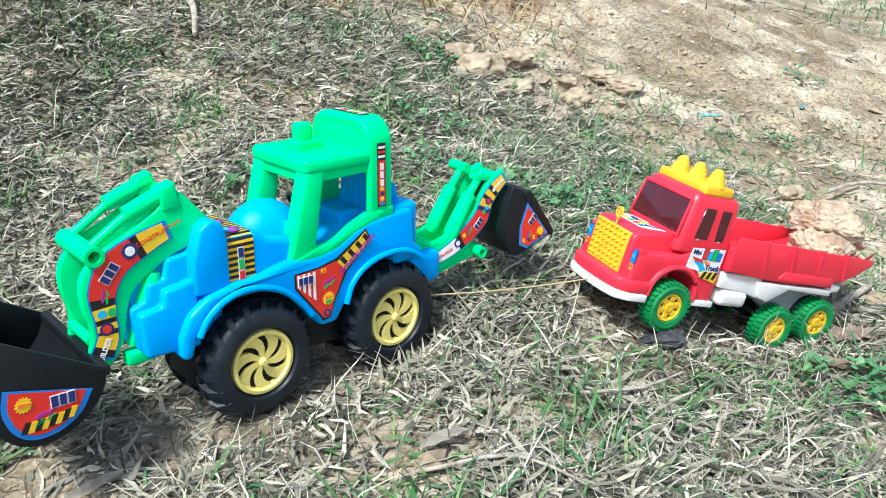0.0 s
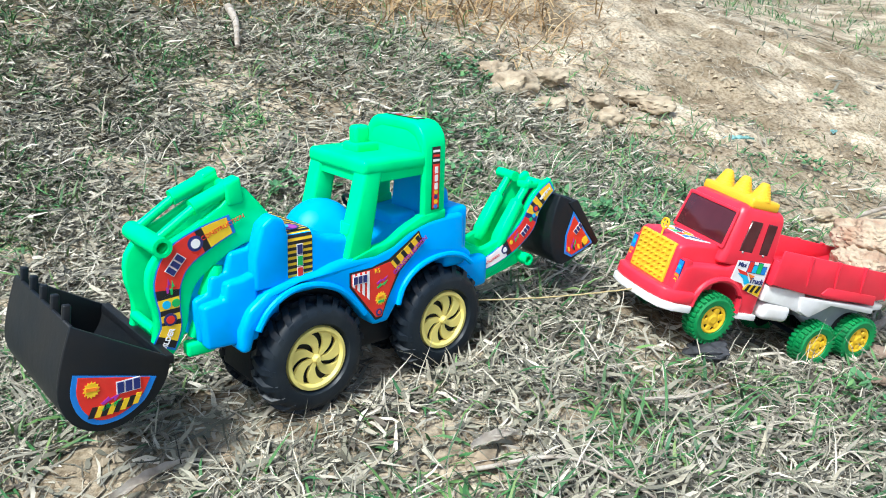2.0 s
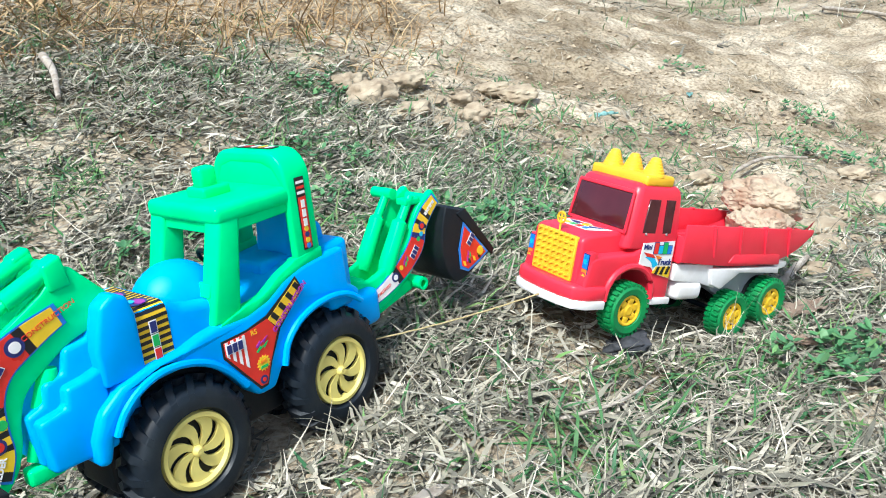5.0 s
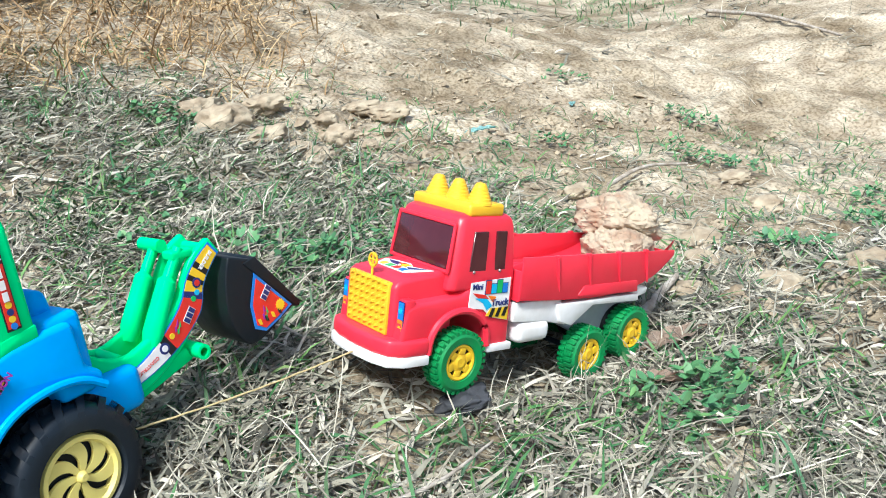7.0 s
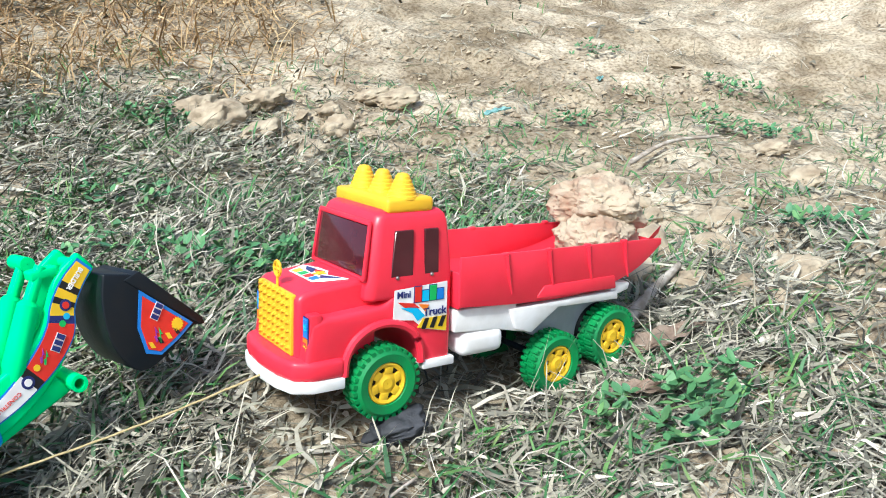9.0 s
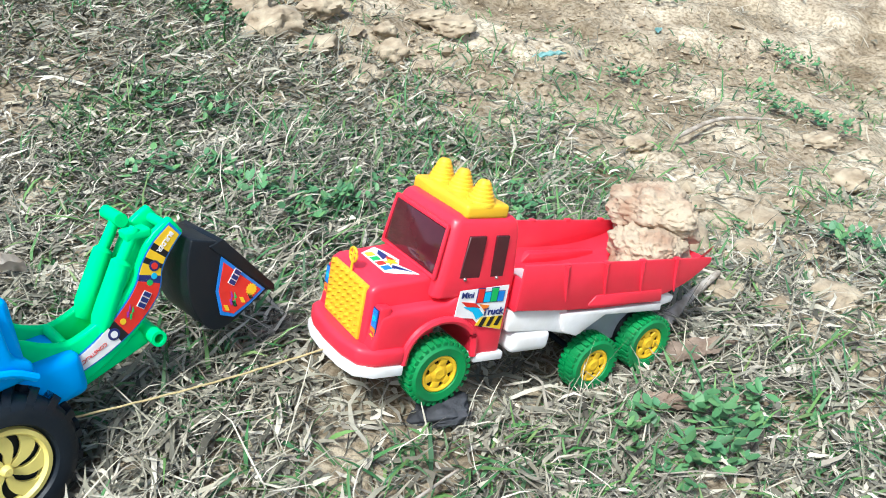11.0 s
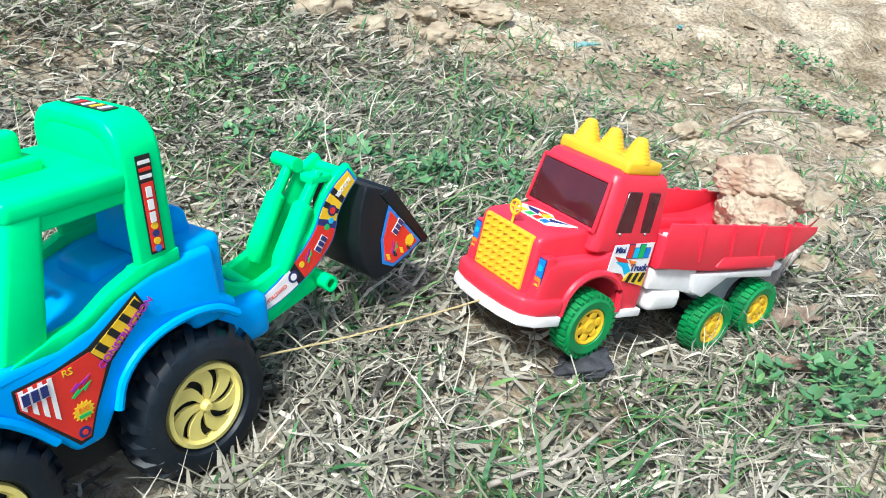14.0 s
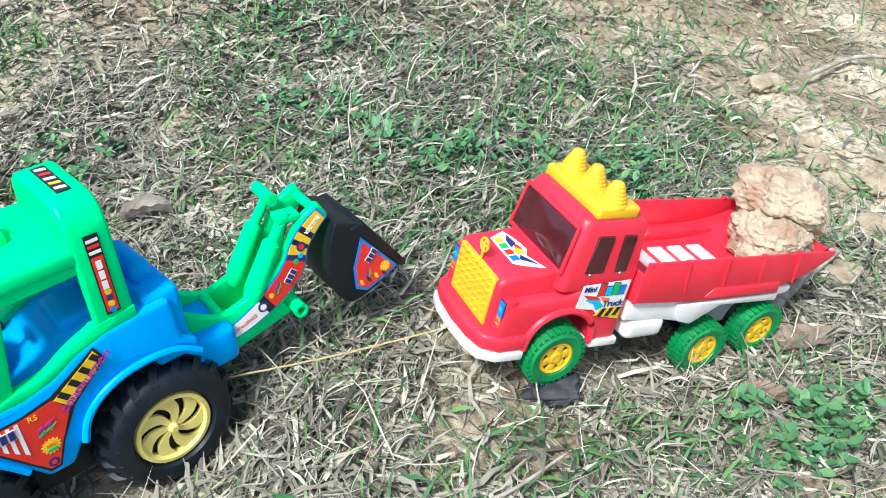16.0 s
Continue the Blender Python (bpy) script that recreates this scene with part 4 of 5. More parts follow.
    # light bar with three stepped cones
    bar = box(-0.054, -0.004, -0.048, 0.048, 0.150, 0.164, 0.004, 3)
    part("light_bar", bar, YELLOW, tk, "yellow plastic light bar")
    for y in (-0.034, 0.0, 0.034):
        prof = [(0.0145, 0.162)]
        for k in range(5):
            prof += [(0.0138 - 0.0014 * k, 0.1645 + 0.0034 * k), (0.0128 - 0.0014 * k, 0.1655 + 0.0034 * k)]
        prof += [(0.0066, 0.1815), (0.0045, 0.1840), (0.0004, 0.1848), (0.0004, 0.162)]
        part("beacon", lathe(prof, 28, axis="z", centre=(-0.028, y, 0)), YELLOW, tk, "yellow stepped cone", 25)
    # grille: a plate with rows of small pyramids
    gr = box(0.074, 0.0805, -0.035, 0.035, 0.030, 0.084, 0.002, 2)
    for r in range(7):
        for c in range(7):
            y, z = -0.0285 + 0.0095 * c, 0.0345 + 0.0075 * r
            q = [gr.verts.new(p) for p in ((0.0803, y - 0.0042, z - 0.002), (0.0803, y + 0.0042, z + 0.0020), (0.0803, y + 0.0042, z + 0.0062), (0.0803, y - 0.0042, z + 0.0022))]
            t = gr.verts.new((0.0832, y + 0.001, z + 0.0022))
            for k in range(4):
                gr.faces.new((q[k], q[(k + 1) % 4], t))
    part("grille", gr, YELLOW, tk, "yellow plastic grille with diamond ribs", 20)
    ring = tube([(0.077, 0.0065 * math.sin(a), 0.100 + 0.0065 * math.cos(a)) for a in (2 * math.pi * k / 20 for k in range(20))], 0.0014, 8, closed=True)
    join(ring, tube([(0.077, 0, 0.084), (0.077, 0, 0.106)], 0.0013, 8))
    join(ring, tube([(0.077, -0.006, 0.100), (0.077, 0.006, 0.100)], 0.0011, 8))
    part("bonnet_ring", ring, YELLOW, tk, "thin yellow ring standing on the bonnet")
    # headlight stickers
    for side in (1, -1):
        y0, y1 = (0.0430, 0.0535)
        F = Matrix(((0, 0, 1, 0.0785 - 0.006), (1, 0, 0, 0), (0, 1, 0, 0), (0, 0, 0, 1)))
        lamp = box(0.060, 0.0722, side * 0.0425 if side > 0 else -0.0545, side * 0.0545 if side > 0 else -0.0425, 0.028, 0.070, 0.002, 2)
        hl = part("headlight_mount", lamp, RED, tk)
        hs = sticker("headlight_sticker", rect(side * 0.0485 - 0.0048, 0.031, side * 0.0485 + 0.0048, 0.068), S_NAV, F, hl, 0, "printed blue and orange headlight")
        sticker("headlight_sticker", rect(side * 0.0485 - 0.0040, 0.050, side * 0.0485 + 0.0040, 0.067), S_BLU, F, hl, 1)
        sticker("headlight_sticker", rect(side * 0.0485 - 0.0040, 0.032, side * 0.0485 + 0.0040, 0.049), S_ORA, F, hl, 1)
        sticker("headlight_sticker", star(side * 0.0485, 0.0585, 0.0036, 0.6, 8), S_CYA, F, hl, 2)
        sticker("headlight_sticker", star(side * 0.0485, 0.0405, 0.0036, 0.6, 8), S_YEL, F, hl, 2)
    # bonnet and door stickers
    B = Matrix.Translation((0.040, 0, 0.0909)) @ Matrix.Rotation(radians(6.8), 4, "Y") @ Matrix(((0, -1, 0, 0), (1, 0, 0, 0), (0, 0, 1, 0), (0, 0, 0, 1)))
    bs = sticker("bonnet_sticker", [(-0.034, 0.004), (-0.026, -0.014), (0.020, -0.014), (0.026, -0.006), (0.036, 0.014), (0.012, 0.006), (0.002, 0.012), (-0.016, 0.010)], S_WHT, B, tk, 0, "white bonnet sticker with a coloured star")
    for k, m in enumerate((S_YEL, S_GRN, S_RED, S_BLU)):
        sticker("mark", rect(-0.024 + 0.011 * k, -0.012, -0.016 + 0.011 * k, -0.004), m, B, bs, 1)
    sticker("mark", star(0.004, 0.002, 0.007, 0.45, 5), S_YEL, B, bs, 2)
    sticker("mark", [(-0.026, 0.004), (-0.010, 0.006), (-0.004, -0.002), (-0.018, -0.001)], S_NAV, B, bs, 1)
    sticker("mark", [(0.010, 0.000), (0.030, 0.010), (0.016, -0.004)], S_NAV, B, bs, 1)
    sticker("mark", [(-0.012, 0.004), (0.0, 0.008), (0.002, 0.0)], S_RED, B, bs, 1)
    D = side_plane(0, 0.0557, 0)
    for side in (1, -1):
        D = side_plane(0, 0.0560, 0) if side > 0 else Matrix(((1, 0, 0, 0), (0, 0, -1, -0.0560), (0, 1, 0, 0), (0, 0, 0, 1)))
        s = 1 if side > 0 else -1
        ds = sticker("door_sticker", [(s * a, b) for a, b in [(0.009, 0.083), (0.066, 0.086), (0.067, 0.038), (0.040, 0.044), (0.030, 0.053), (0.008, 0.056)]][::s], S_WHT, D, tk, 0, "white door sticker with coloured lettering")
        if side < 0:
            continue
        writing("Mini", 0.0085, S_NAV, side_plane(-0.0185, 0.0560, 0.078), ds, 1, 0.0002)
        for k, m in enumerate((S_RED, S_CYA, S_GRN, S_BLU)):
            x = 0.030 + 0.0082 * k
            h = 0.014 if k in (0, 2) else 0.010
            sticker("mark", rect(x - 0.0008, 0.0692, x + 0.0078, 0.0708 + h), S_NAV, D, ds, 1)
            sticker("mark", rect(x, 0.070, x + 0.0070, 0.070 + h), m, D, ds, 2)
        sticker("mark", [(0.012, 0.072), (0.030, 0.069), (0.036, 0.064), (0.020, 0.066)], S_RED, D, ds, 1)
        sticker("mark", [(0.016, 0.066), (0.032, 0.066), (0.042, 0.056), (0.034, 0.052), (0.028, 0.060)], S_CYA, D, ds, 1)
        sticker("mark", [(0.034, 0.068), (0.046, 0.066), (0.042, 0.060)], S_ORA, D, ds, 2)
        writing("Truck", 0.0105, S_NAV, side_plane(-0.0525, 0.0560, 0.0590), ds, 2, 0.0002)
        hz = sticker("mark", [(0.034, 0.0455), (0.040, 0.0535), (0.0665, 0.0535), (0.0665, 0.0385), (0.041, 0.0445)], S_YEL, D, ds, 1)
        for k in range(3):
            x = 0.038 + 0.0095 * k
            sticker("mark", [(x, 0.0442), (x + 0.0045, 0.0432), (x + 0.0085, 0.0535), (x + 0.004, 0.0535)], S_BLK, D, ds, 2)
    # tipping tray: one scooped shell, open above and behind
    side_top = [(-0.076, 0.108), (-0.356, 0.105)]
    bottom = curvy([(-0.076, 0.060), (-0.150, 0.055), (-0.220, 0.054), (-0.275, 0.060), (-0.320, 0.074), (-0.356, 0.098)], 5)
    tray = bmesh.new()
    for side in (-1, 1):
        y0 = side * 0.0605
        join(tray, prism(side_top + bottom[::-1], y0, side * 0.0635, 0.001, 2))
        for k in range(4):
            x = -0.130 - 0.055 * k
            join(tray, tube([(x, side * 0.0635, 0.1055), (x - 0.004, side * 0.0640, 0.086), (x - 0.010, side * 0.0636, 0.066)], [0.003, 0.0022, 0.001], 8))
            join(tray, box(x - 0.004, x + 0.004, side * 0.060, side * 0.065, 0.104, 0.108, 0.0012, 2))
    floor_o = [(a, b) for a, b in bottom]
    floor_i = [(a, b + 0.004) for a, b in bottom]
    join(tray, prism(floor_o + floor_i[::-1], -0.062, 0.062, 0.0006, 1))
    for side in (-1, 1):
        n = [(side * 0.0615, 0.0), (side * 0.046, 0.0), (side * 0.0615, 0.016)]
        rows = []
        for a, b in bottom:
            rows.append([tray.verts.new((a, y, b + 0.002 + z)) for y, z in ((side * 0.044, 0.0), (side * 0.052, 0.0035), (side * 0.0575, 0.009), (side * 0.0612, 0.020))])
        for r1, r2 in zip(rows, rows[1:]):
            for k in range(3):
                tray.faces.new((r1[k], r1[k + 1], r2[k + 1], r2[k]))
    join(tray, prism([(-0.0615, 0.058), (0.0615, 0.058), (0.0615, 0.092), (-0.0615, 0.092)], -0.080, -0.076, 0.001, 2, axis="x"))
    for side in (-1, 1):
        join(tray, prism([(-0.172, 0.059), (-0.182, 0.070), (-0.284, 0.070), (-0.287, 0.055), (-0.176, 0.056)], side * 0.050, side * 0.0650, 0.002, 2))
    part("tray", tray, RED, tk)
    for k in range(4):
        x = -0.150 - 0.030 * k
        sl = box(x - 0.010, x + 0.010, -0.034, 0.034, 0.0555, 0.0606, 0.001, 2)
        part("tray_slot", sl, WHITE, tk, "white bar showing in the tray floor")
    # chassis
    ch = box(-0.290, -0.070, -0.030, 0.030, 0.022, 0.054, 0.003)
    for side in (-1, 1):
        join(ch, prism([(-0.076, 0.056), (-0.150, 0.056), (-0.165, 0.022), (-0.128, 0.030), (-0.076, 0.034)], side * 0.046, side * 0.058, 0.002, 2))
        join(ch, prism([(-0.140, 0.050), (-0.292, 0.052), (-0.294, 0.042), (-0.205, 0.044), (-0.170, 0.022), (-0.150, 0.028)], side * 0.050, side * 0.0625, 0.0015, 2))
        join(ch, box(-0.136, -0.084, side * 0.032, side * 0.061, 0.008, 0.032, 0.008, 4))
    join(ch, prism([(-0.284, 0.044), (-0.312, 0.050), (-0.314, 0.058), (-0.284, 0.062)], 0.030, 0.060, 0.002, 2))
    part("chassis", ch, WHITE, tk, "white plastic chassis, scuffed")
    fr = bmesh.new()
    for side in (-1, 1):
        join(fr, prism([(-0.186, 0.050), (-0.304, 0.052), (-0.302, 0.010), (-0.262, -0.004), (-0.222, -0.004), (-0.186, 0.012)], side * 0.020, side * 0.036, 0.003))
    part("axle_frame", fr, GREY, tk, "grey plastic axle frame")
    for x, z, d in ((0.0, 0.0, False), (-0.209, -0.018, False), (-0.290, 0.0, True)):
        for side in (1, -1):
            truck_wheel(tk, x, z, side, d, 20 + 300 * x)
    return tk


build_truck()


# ---- string between them ----
def build_string():
    a = TRACTOR @ Vector((-0.140, 0.030, 0.004))
    b = TRUCK @ Vector((0.088, 0.004, 0.008))
    pts = [a.lerp(b, k / 24) - Vector((0, 0, 0.004 * math.sin(math.pi * k / 24))) + 0.0003 * Vector((0, 0, math.sin(2.3 * k))) for k in range(25)]
    bm = tube(pts, 0.0010, 6)
    ob = new("string", finish(bm, "string", STRING))
    tagged(ob, "thin straw-coloured string tied between the two toys", "string")


build_string()


# ---- clods, stones, sticks and leaves ----
def clod_mesh(name, size, mat, seed, rough=0.35, sub=4):
    """A lump of dried clay: a ball broken by coarse and fine noise."""
    bm = bmesh.new()
    bmesh.ops.create_icosphere(bm, subdivisions=sub, radius=1.0)
    off = Vector((seed * 3.1, seed * 1.7, seed * 0.9))
    for v in bm.verts:
        d = v.co.normalized()
        h = 1 + rough * noise.noise(d * 1.4 + off) + 0.5 * rough * noise.noise(d * 3.3 + off) + 0.28 * rough * noise.noise(d * 8 + off) + 0.16 * rough * noise.noise(d * 19 + off) + 0.10 * rough * noise.noise(d * 43 + off)
        h -= 0.30 * rough * max(0, abs(noise.noise(d * 2.2 - off)) - 0.3)
        v.co = Vector((d.x * size[0], d.y * size[1], d.z * size[2])) * h
    return finish(bm, name, mat, 60)


def clod(name, x, y, size, mat, seed, label, category="clod", sink=0.35, group="", turn=0.0, sub=4):
    ob = new(name, clod_mesh(name, size, mat, seed, sub=sub))
    ob.matrix_world = pose(x, y, float(height(x, y)) + size[2] * (1 - sink), 0, 0, turn)
    return tagged(ob, label, category, group)


# the load in the tray
for loc_, size, seed in (((-0.312, 0.006, 0.094), (0.060, 0.046, 0.038), 3), ((-0.330, -0.012, 0.132), (0.054, 0.048, 0.034), 8)):
    ob = new("clay_lump", clod_mesh("clay_lump", size, MUDRED, seed, 0.26, 6))
    ob.matrix_world = TRUCK @ Matrix.Translation(loc_) @ Matrix.Rotation(radians(12 * seed), 4, "Z")
    tagged(ob, "crumbly tan clay lump with rust-red stains in the tray", "clay lump", "load in the tray")

clod("dark_stone", 0.275, 1.000, (0.030, 0.020, 0.013), STONE, 5, "smooth dark grey stone under the truck's wheel", "stone", 0.3)
for k, (x, y, s) in enumerate(((0.60, 1.36, 0.050), (0.79, 1.26, 0.040), (0.66, 1.46, 0.048), (0.82, 1.56, 0.034), (0.72, 1.62, 0.028), (-0.04, 2.22, 0.075), (0.06, 2.16, 0.055), (0.16, 2.05, 0.045), (0.22, 2.22, 0.05), (0.37, 2.46, 0.055), (0.05, 2.40, 0.06), (-0.10, 2.34, 0.05), (0.70, 1.90, 0.035), (1.12, 1.86, 0.045), (0.92, 1.24, 0.03), (1.15, 2.05, 0.035), (0.28, 2.12, 0.03), (0.40, 2.06, 0.028), (0.12, 2.12, 0.034), (0.30, 2.55, 0.045), (0.20, 2.36, 0.035), (0.74, 1.40, 0.03), (0.66, 1.28, 0.026))):
    clod("clay_clod", x, y, (s * (0.8 + 0.1 * (k % 4)), s * (0.9 - 0.08 * (k % 3)), s * (0.42 + 0.07 * (k % 3))), MUD, 11 + k, "pale cracked clay clod lying on the soil", "clod", 0.5, "clods on the bare soil", 37 * k)


def crumbs(count, cx, cy, sx, sy, seed):
    """Small broken bits of clay strewn over a stretch of soil, in one mesh."""
    rng = np.random.RandomState(seed)
    verts, faces = [], []
    base = np.array([(1, 0, 0), (0, 1, 0), (-1, 0, 0), (0, -1, 0), (0, 0, 1), (0, 0, -1)], float)
    tri = [(0, 1, 4), (1, 2, 4), (2, 3, 4), (3, 0, 4), (1, 0, 5), (2, 1, 5), (3, 2, 5), (0, 3, 5)]
    for _ in range(count):
        x, y = rng.normal(cx, sx), rng.normal(cy, sy)
        s = rng.gamma(1.4, 0.0028) + 0.002
        p = base * s * rng.uniform(0.6, 1.2, (6, 1)) * np.array([1, 0.9, 0.7])
        a = rng.uniform(0, 6.28)
        p = p @ np.array([[math.cos(a), math.sin(a), 0], [-math.sin(a), math.cos(a), 0.3], [0, 0, 1]])
        p += np.array([x, y, float(height(x, y)) + 0.3 * s])
        faces += [[len(verts) + k for k in t] for t in tri]
        verts += p.tolist()
    me = bpy.data.meshes.new("clay_crumbs")
    me.from_pydata(verts, [], faces)
    me.materials.append(MUD)
    return tagged(new("clay_crumbs", me), "small broken bits of pale clay strewn on the soil", "crumbs", kind="stuff")


crumbs(700, 0.15, 2.20, 0.22, 0.20, 61)
crumbs(900, 0.80, 1.40, 0.20, 0.25, 62)
crumbs(900, 1.05, 2.60, 0.40, 0.30, 63)
crumbs(900, 0.55, 2.90, 0.45, 0.45, 65)
crumbs(350, -0.20, 0.62, 0.20, 0.10, 64)


def twig(name, path, r, mat, label, category="stick"):
    pts = smooth_line([(x, y, float(height(x, y)) + dz) for x, y, dz in path], 5)
    n = len(pts)
    bm = tube(pts, [r * (1.0 - 0.55 * k / n) * (1 + 0.12 * math.sin(3.1 * k)) for k in range(n)], 9)
    return tagged(new(name, finish(bm, name, mat, 60)), label, category)


twig("stick", [(0.545, 1.20, 0.012), (0.60, 1.255, 0.014), (0.66, 1.315, 0.016)], 0.009, STICKM, "short grey weathered stick beside a clod")
twig("stick", [(-0.78, 2.14, 0.03), (-0.71, 2.00, 0.03), (-0.65, 1.84, 0.02)], 0.011, STICKM, "pale curved bare stick in the dead grass")
twig("stick", [(0.80, 1.98, 0.02), (0.92, 2.06, 0.018), (1.05, 2.10, 0.02)], 0.006, STICKM, "thin grey twig behind the clay load")
twig("branch", [(2.35, 4.55, 0.03), (2.45, 4.10, 0.03), (2.50, 3.60, 0.02)], 0.012, STICKM, "long bare fallen branch on the soil", "branch")
twig("branch", [(-1.00, 3.05, 0.05), (-0.80, 3.25, 0.06), (-0.60, 3.42, 0.05)], 0.022, STICKM, "thick pale fallen branch in brown straw", "branch")
twig("dry_stalk", [(0.16, 0.82, 0.012), (0.23, 0.86, 0.02), (0.29, 0.92, 0.024)], 0.0026, STICKM, "pale dry stalk lying by the stone", "stalk")
twig("dry_stalk", [(0.33, 0.74, 0.012), (0.43, 0.70, 0.02), (0.55, 0.73, 0.014)], 0.0026, STICKM, "pale dry stalk lying on the litter", "stalk")
twig("dry_stalk", [(0.00, 0.66, 0.010), (0.10, 0.68, 0.016), (0.22, 0.64, 0.012)], 0.0024, STICKM, "pale dry stalk lying on the litter", "stalk")


def curled_leaf(name, x, y, length, width, turn, mat, label, curl=0.35, lift=0.012):
    """A dry leaf with a midrib and ribbed, curled blade."""
    bm = bmesh.new()
    nu, nv = 18, 8
    rows = []
    for i in range(nu + 1):
        u = i / nu
        w = width * math.sin(math.pi * min(1, 0.06 + 0.94 * u)) ** 0.7 * (1 - 0.25 * u)
        row = []
        for j in range(-nv, nv + 1):
            v = j / nv
            z = curl * width * v * v + 0.06 * width * math.cos(26 * u + 4 * abs(v)) * abs(v) + curl * width * math.sin(2.5 * u) - 0.03 * width * (1 - abs(v))
            row.append(bm.verts.new((length * (u - 0.5), w * v * 0.5, z)))
        rows.append(row)
    for a, b in zip(rows, rows[1:]):
        for k in range(2 * nv):
            bm.faces.new((a[k], a[k + 1], b[k + 1], b[k]))
    bmesh.ops.solidify(bm, geom=bm.faces[:], thickness=0.0006)
    ob = new(name, finish(bm, name, mat, 60))
    h = float(height(x, y))
    ob.matrix_world = pose(x, y, h + lift, 3, 4, turn)
    return tagged(ob, label, "leaf")


curled_leaf("dead_leaf", 0.575, 1.15, 0.115, 0.040, 12, DEADLEAF, "large flat brown dead leaf with clear ribs", 0.08, 0.014)
curled_leaf("dead_leaf", 0.515, 1.060, 0.06, 0.028, 150, DEADLEAF, "small curled brown dead leaf on the litter", 0.15, 0.012)
curled_leaf("pale_leaf", -0.205, 1.19, 0.065, 0.030, 5, PALELEAF, "pale curled dead leaf with a dark underside", 0.5)
curled_leaf("pale_leaf", 0.02, 0.70, 0.055, 0.018, 35, PALELEAF, "narrow pale dry leaf on the soil", 0.3)
curled_leaf("pale_leaf", -0.30, 0.60, 0.075, 0.016, 60, PALELEAF, "narrow pale dry leaf on the soil", 0.3)
curled_leaf("torn_film", 0.60, 2.40, 0.09, 0.035, 10, TEAL, "torn scrap of teal plastic film on the soil", 0.15, 0.006)
curled_leaf("torn_film", 0.98, 2.77, 0.045, 0.025, 70, TEAL, "small torn scrap of teal plastic film", 0.15, 0.006)


# ---- litter, grass and weeds, as joined blades ----
RNG = np.random.RandomState(7)


def toy_clear(x, y, grow=0.0):
    """True away from the toys' footprints."""
    ok = np.ones(len(x), bool)
    for m, (x0, x1, y0, y1) in ((TRACTOR, (-0.17, 0.21, -0.075, 0.075)), (TRACTOR, (0.24, 0.34, -0.07, 0.07)), (TRUCK, (-0.33, 0.10, -0.07, 0.07))):
        inv = m.inverted()
        lx = inv[0][0] * x + inv[0][1] * y + inv[0][3] + inv[0][2] * 0.02
        ly = inv[1][0] * x + inv[1][1] * y + inv[1][3] + inv[1][2] * 0.02
        ok &= ~((lx > x0 - grow) & (lx < x1 + grow) & (ly > y0 - grow) & (ly < y1 + grow))
    return ok


def blades(name, x, y, length, width, turn, rise, bend, mat, label, category, base=0.0, twist=0.6, segments=3, crumple=0.25):
    """Many bent, pointed strips in one mesh; each starts at (x, y) on the ground, leans by rise and droops by bend."""
    n = len(x)
    z = height(x, y) + base
    rolls = RNG.uniform(-twist, twist, n)
    verts = np.zeros((n, 2 * segments + 1, 3))
    pos = np.stack([x, y, z], 1)
    pitch = rise.copy()
    step = length / segments
    for k in range(segments + 1):
        w = width * (0.75, 1.0, 0.7, 0.0)[min(3, int(3 * k / segments + 0.5))]
        side = np.stack([-np.sin(turn) * np.cos(rolls), np.cos(turn) * np.cos(rolls), np.sin(rolls)], 1)
        if k < segments:
            verts[:, 2 * k] = pos + side * w[:, None] / 2
            verts[:, 2 * k + 1] = pos - side * w[:, None] / 2
        else:
            verts[:, 2 * k] = pos
        pos = pos + np.stack([np.cos(turn) * np.cos(pitch), np.sin(turn) * np.cos(pitch), np.sin(pitch)], 1) * step[:, None]
        pitch = pitch - bend / segments
        turn = turn + RNG.uniform(-crumple, crumple, n)
        pitch = pitch + RNG.uniform(-0.6, 0.6, n) * (crumple - 0.25)
    floor_z = height(verts[:, :, 0].ravel(), verts[:, :, 1].ravel()).reshape(n, -1) + 0.0012
    verts[:, :, 2] = np.maximum(verts[:, :, 2], floor_z)
    base_i = (np.arange(n) * (2 * segments + 1))[:, None]
    faces = []
    for k in range(segments - 1):
        faces.append(base_i + np.array([[2 * k, 2 * k + 1, 2 * k + 3, 2 * k + 2]]))
    quads = np.concatenate(faces).tolist()
    tris = (base_i + np.array([[2 * segments - 2, 2 * segments - 1, 2 * segments]])).tolist()
    me = bpy.data.meshes.new(name)
    me.from_pydata(verts.reshape(-1, 3).tolist(), [], quads + tris)
    me.materials.append(mat)
    me.shade_smooth()
    return tagged(new(name, me), label, category, kind="stuff")


def scatter(count, x0, x1, y0, y1, keep):
    x, y = RNG.uniform(x0, x1, count), RNG.uniform(y0, y1, count)
    ok = RNG.uniform(0, 1, count) < keep(x, y)
    return x[ok], y[ok]


def dry_share(x, y):
    patch = smoothstep(-0.60, 0.0, lumps(x, y, 0.13, 21) + 0.6 * lumps(x, y, 0.045, 22) + 0.25)
    worn = np.exp(-(x + 0.40) ** 2 / 0.03 - (y - 0.55) ** 2 / 0.010) + 0.8 * np.exp(-(x + 0.05) ** 2 / 0.015 - (y - 0.70) ** 2 / 0.003)
    return (1 - 0.8 * worn) * (1 - (0.66 + 0.29 * smoothstep(1.25, 1.8, y)) * bareness(x, y)) * (0.14 + 0.90 * patch)


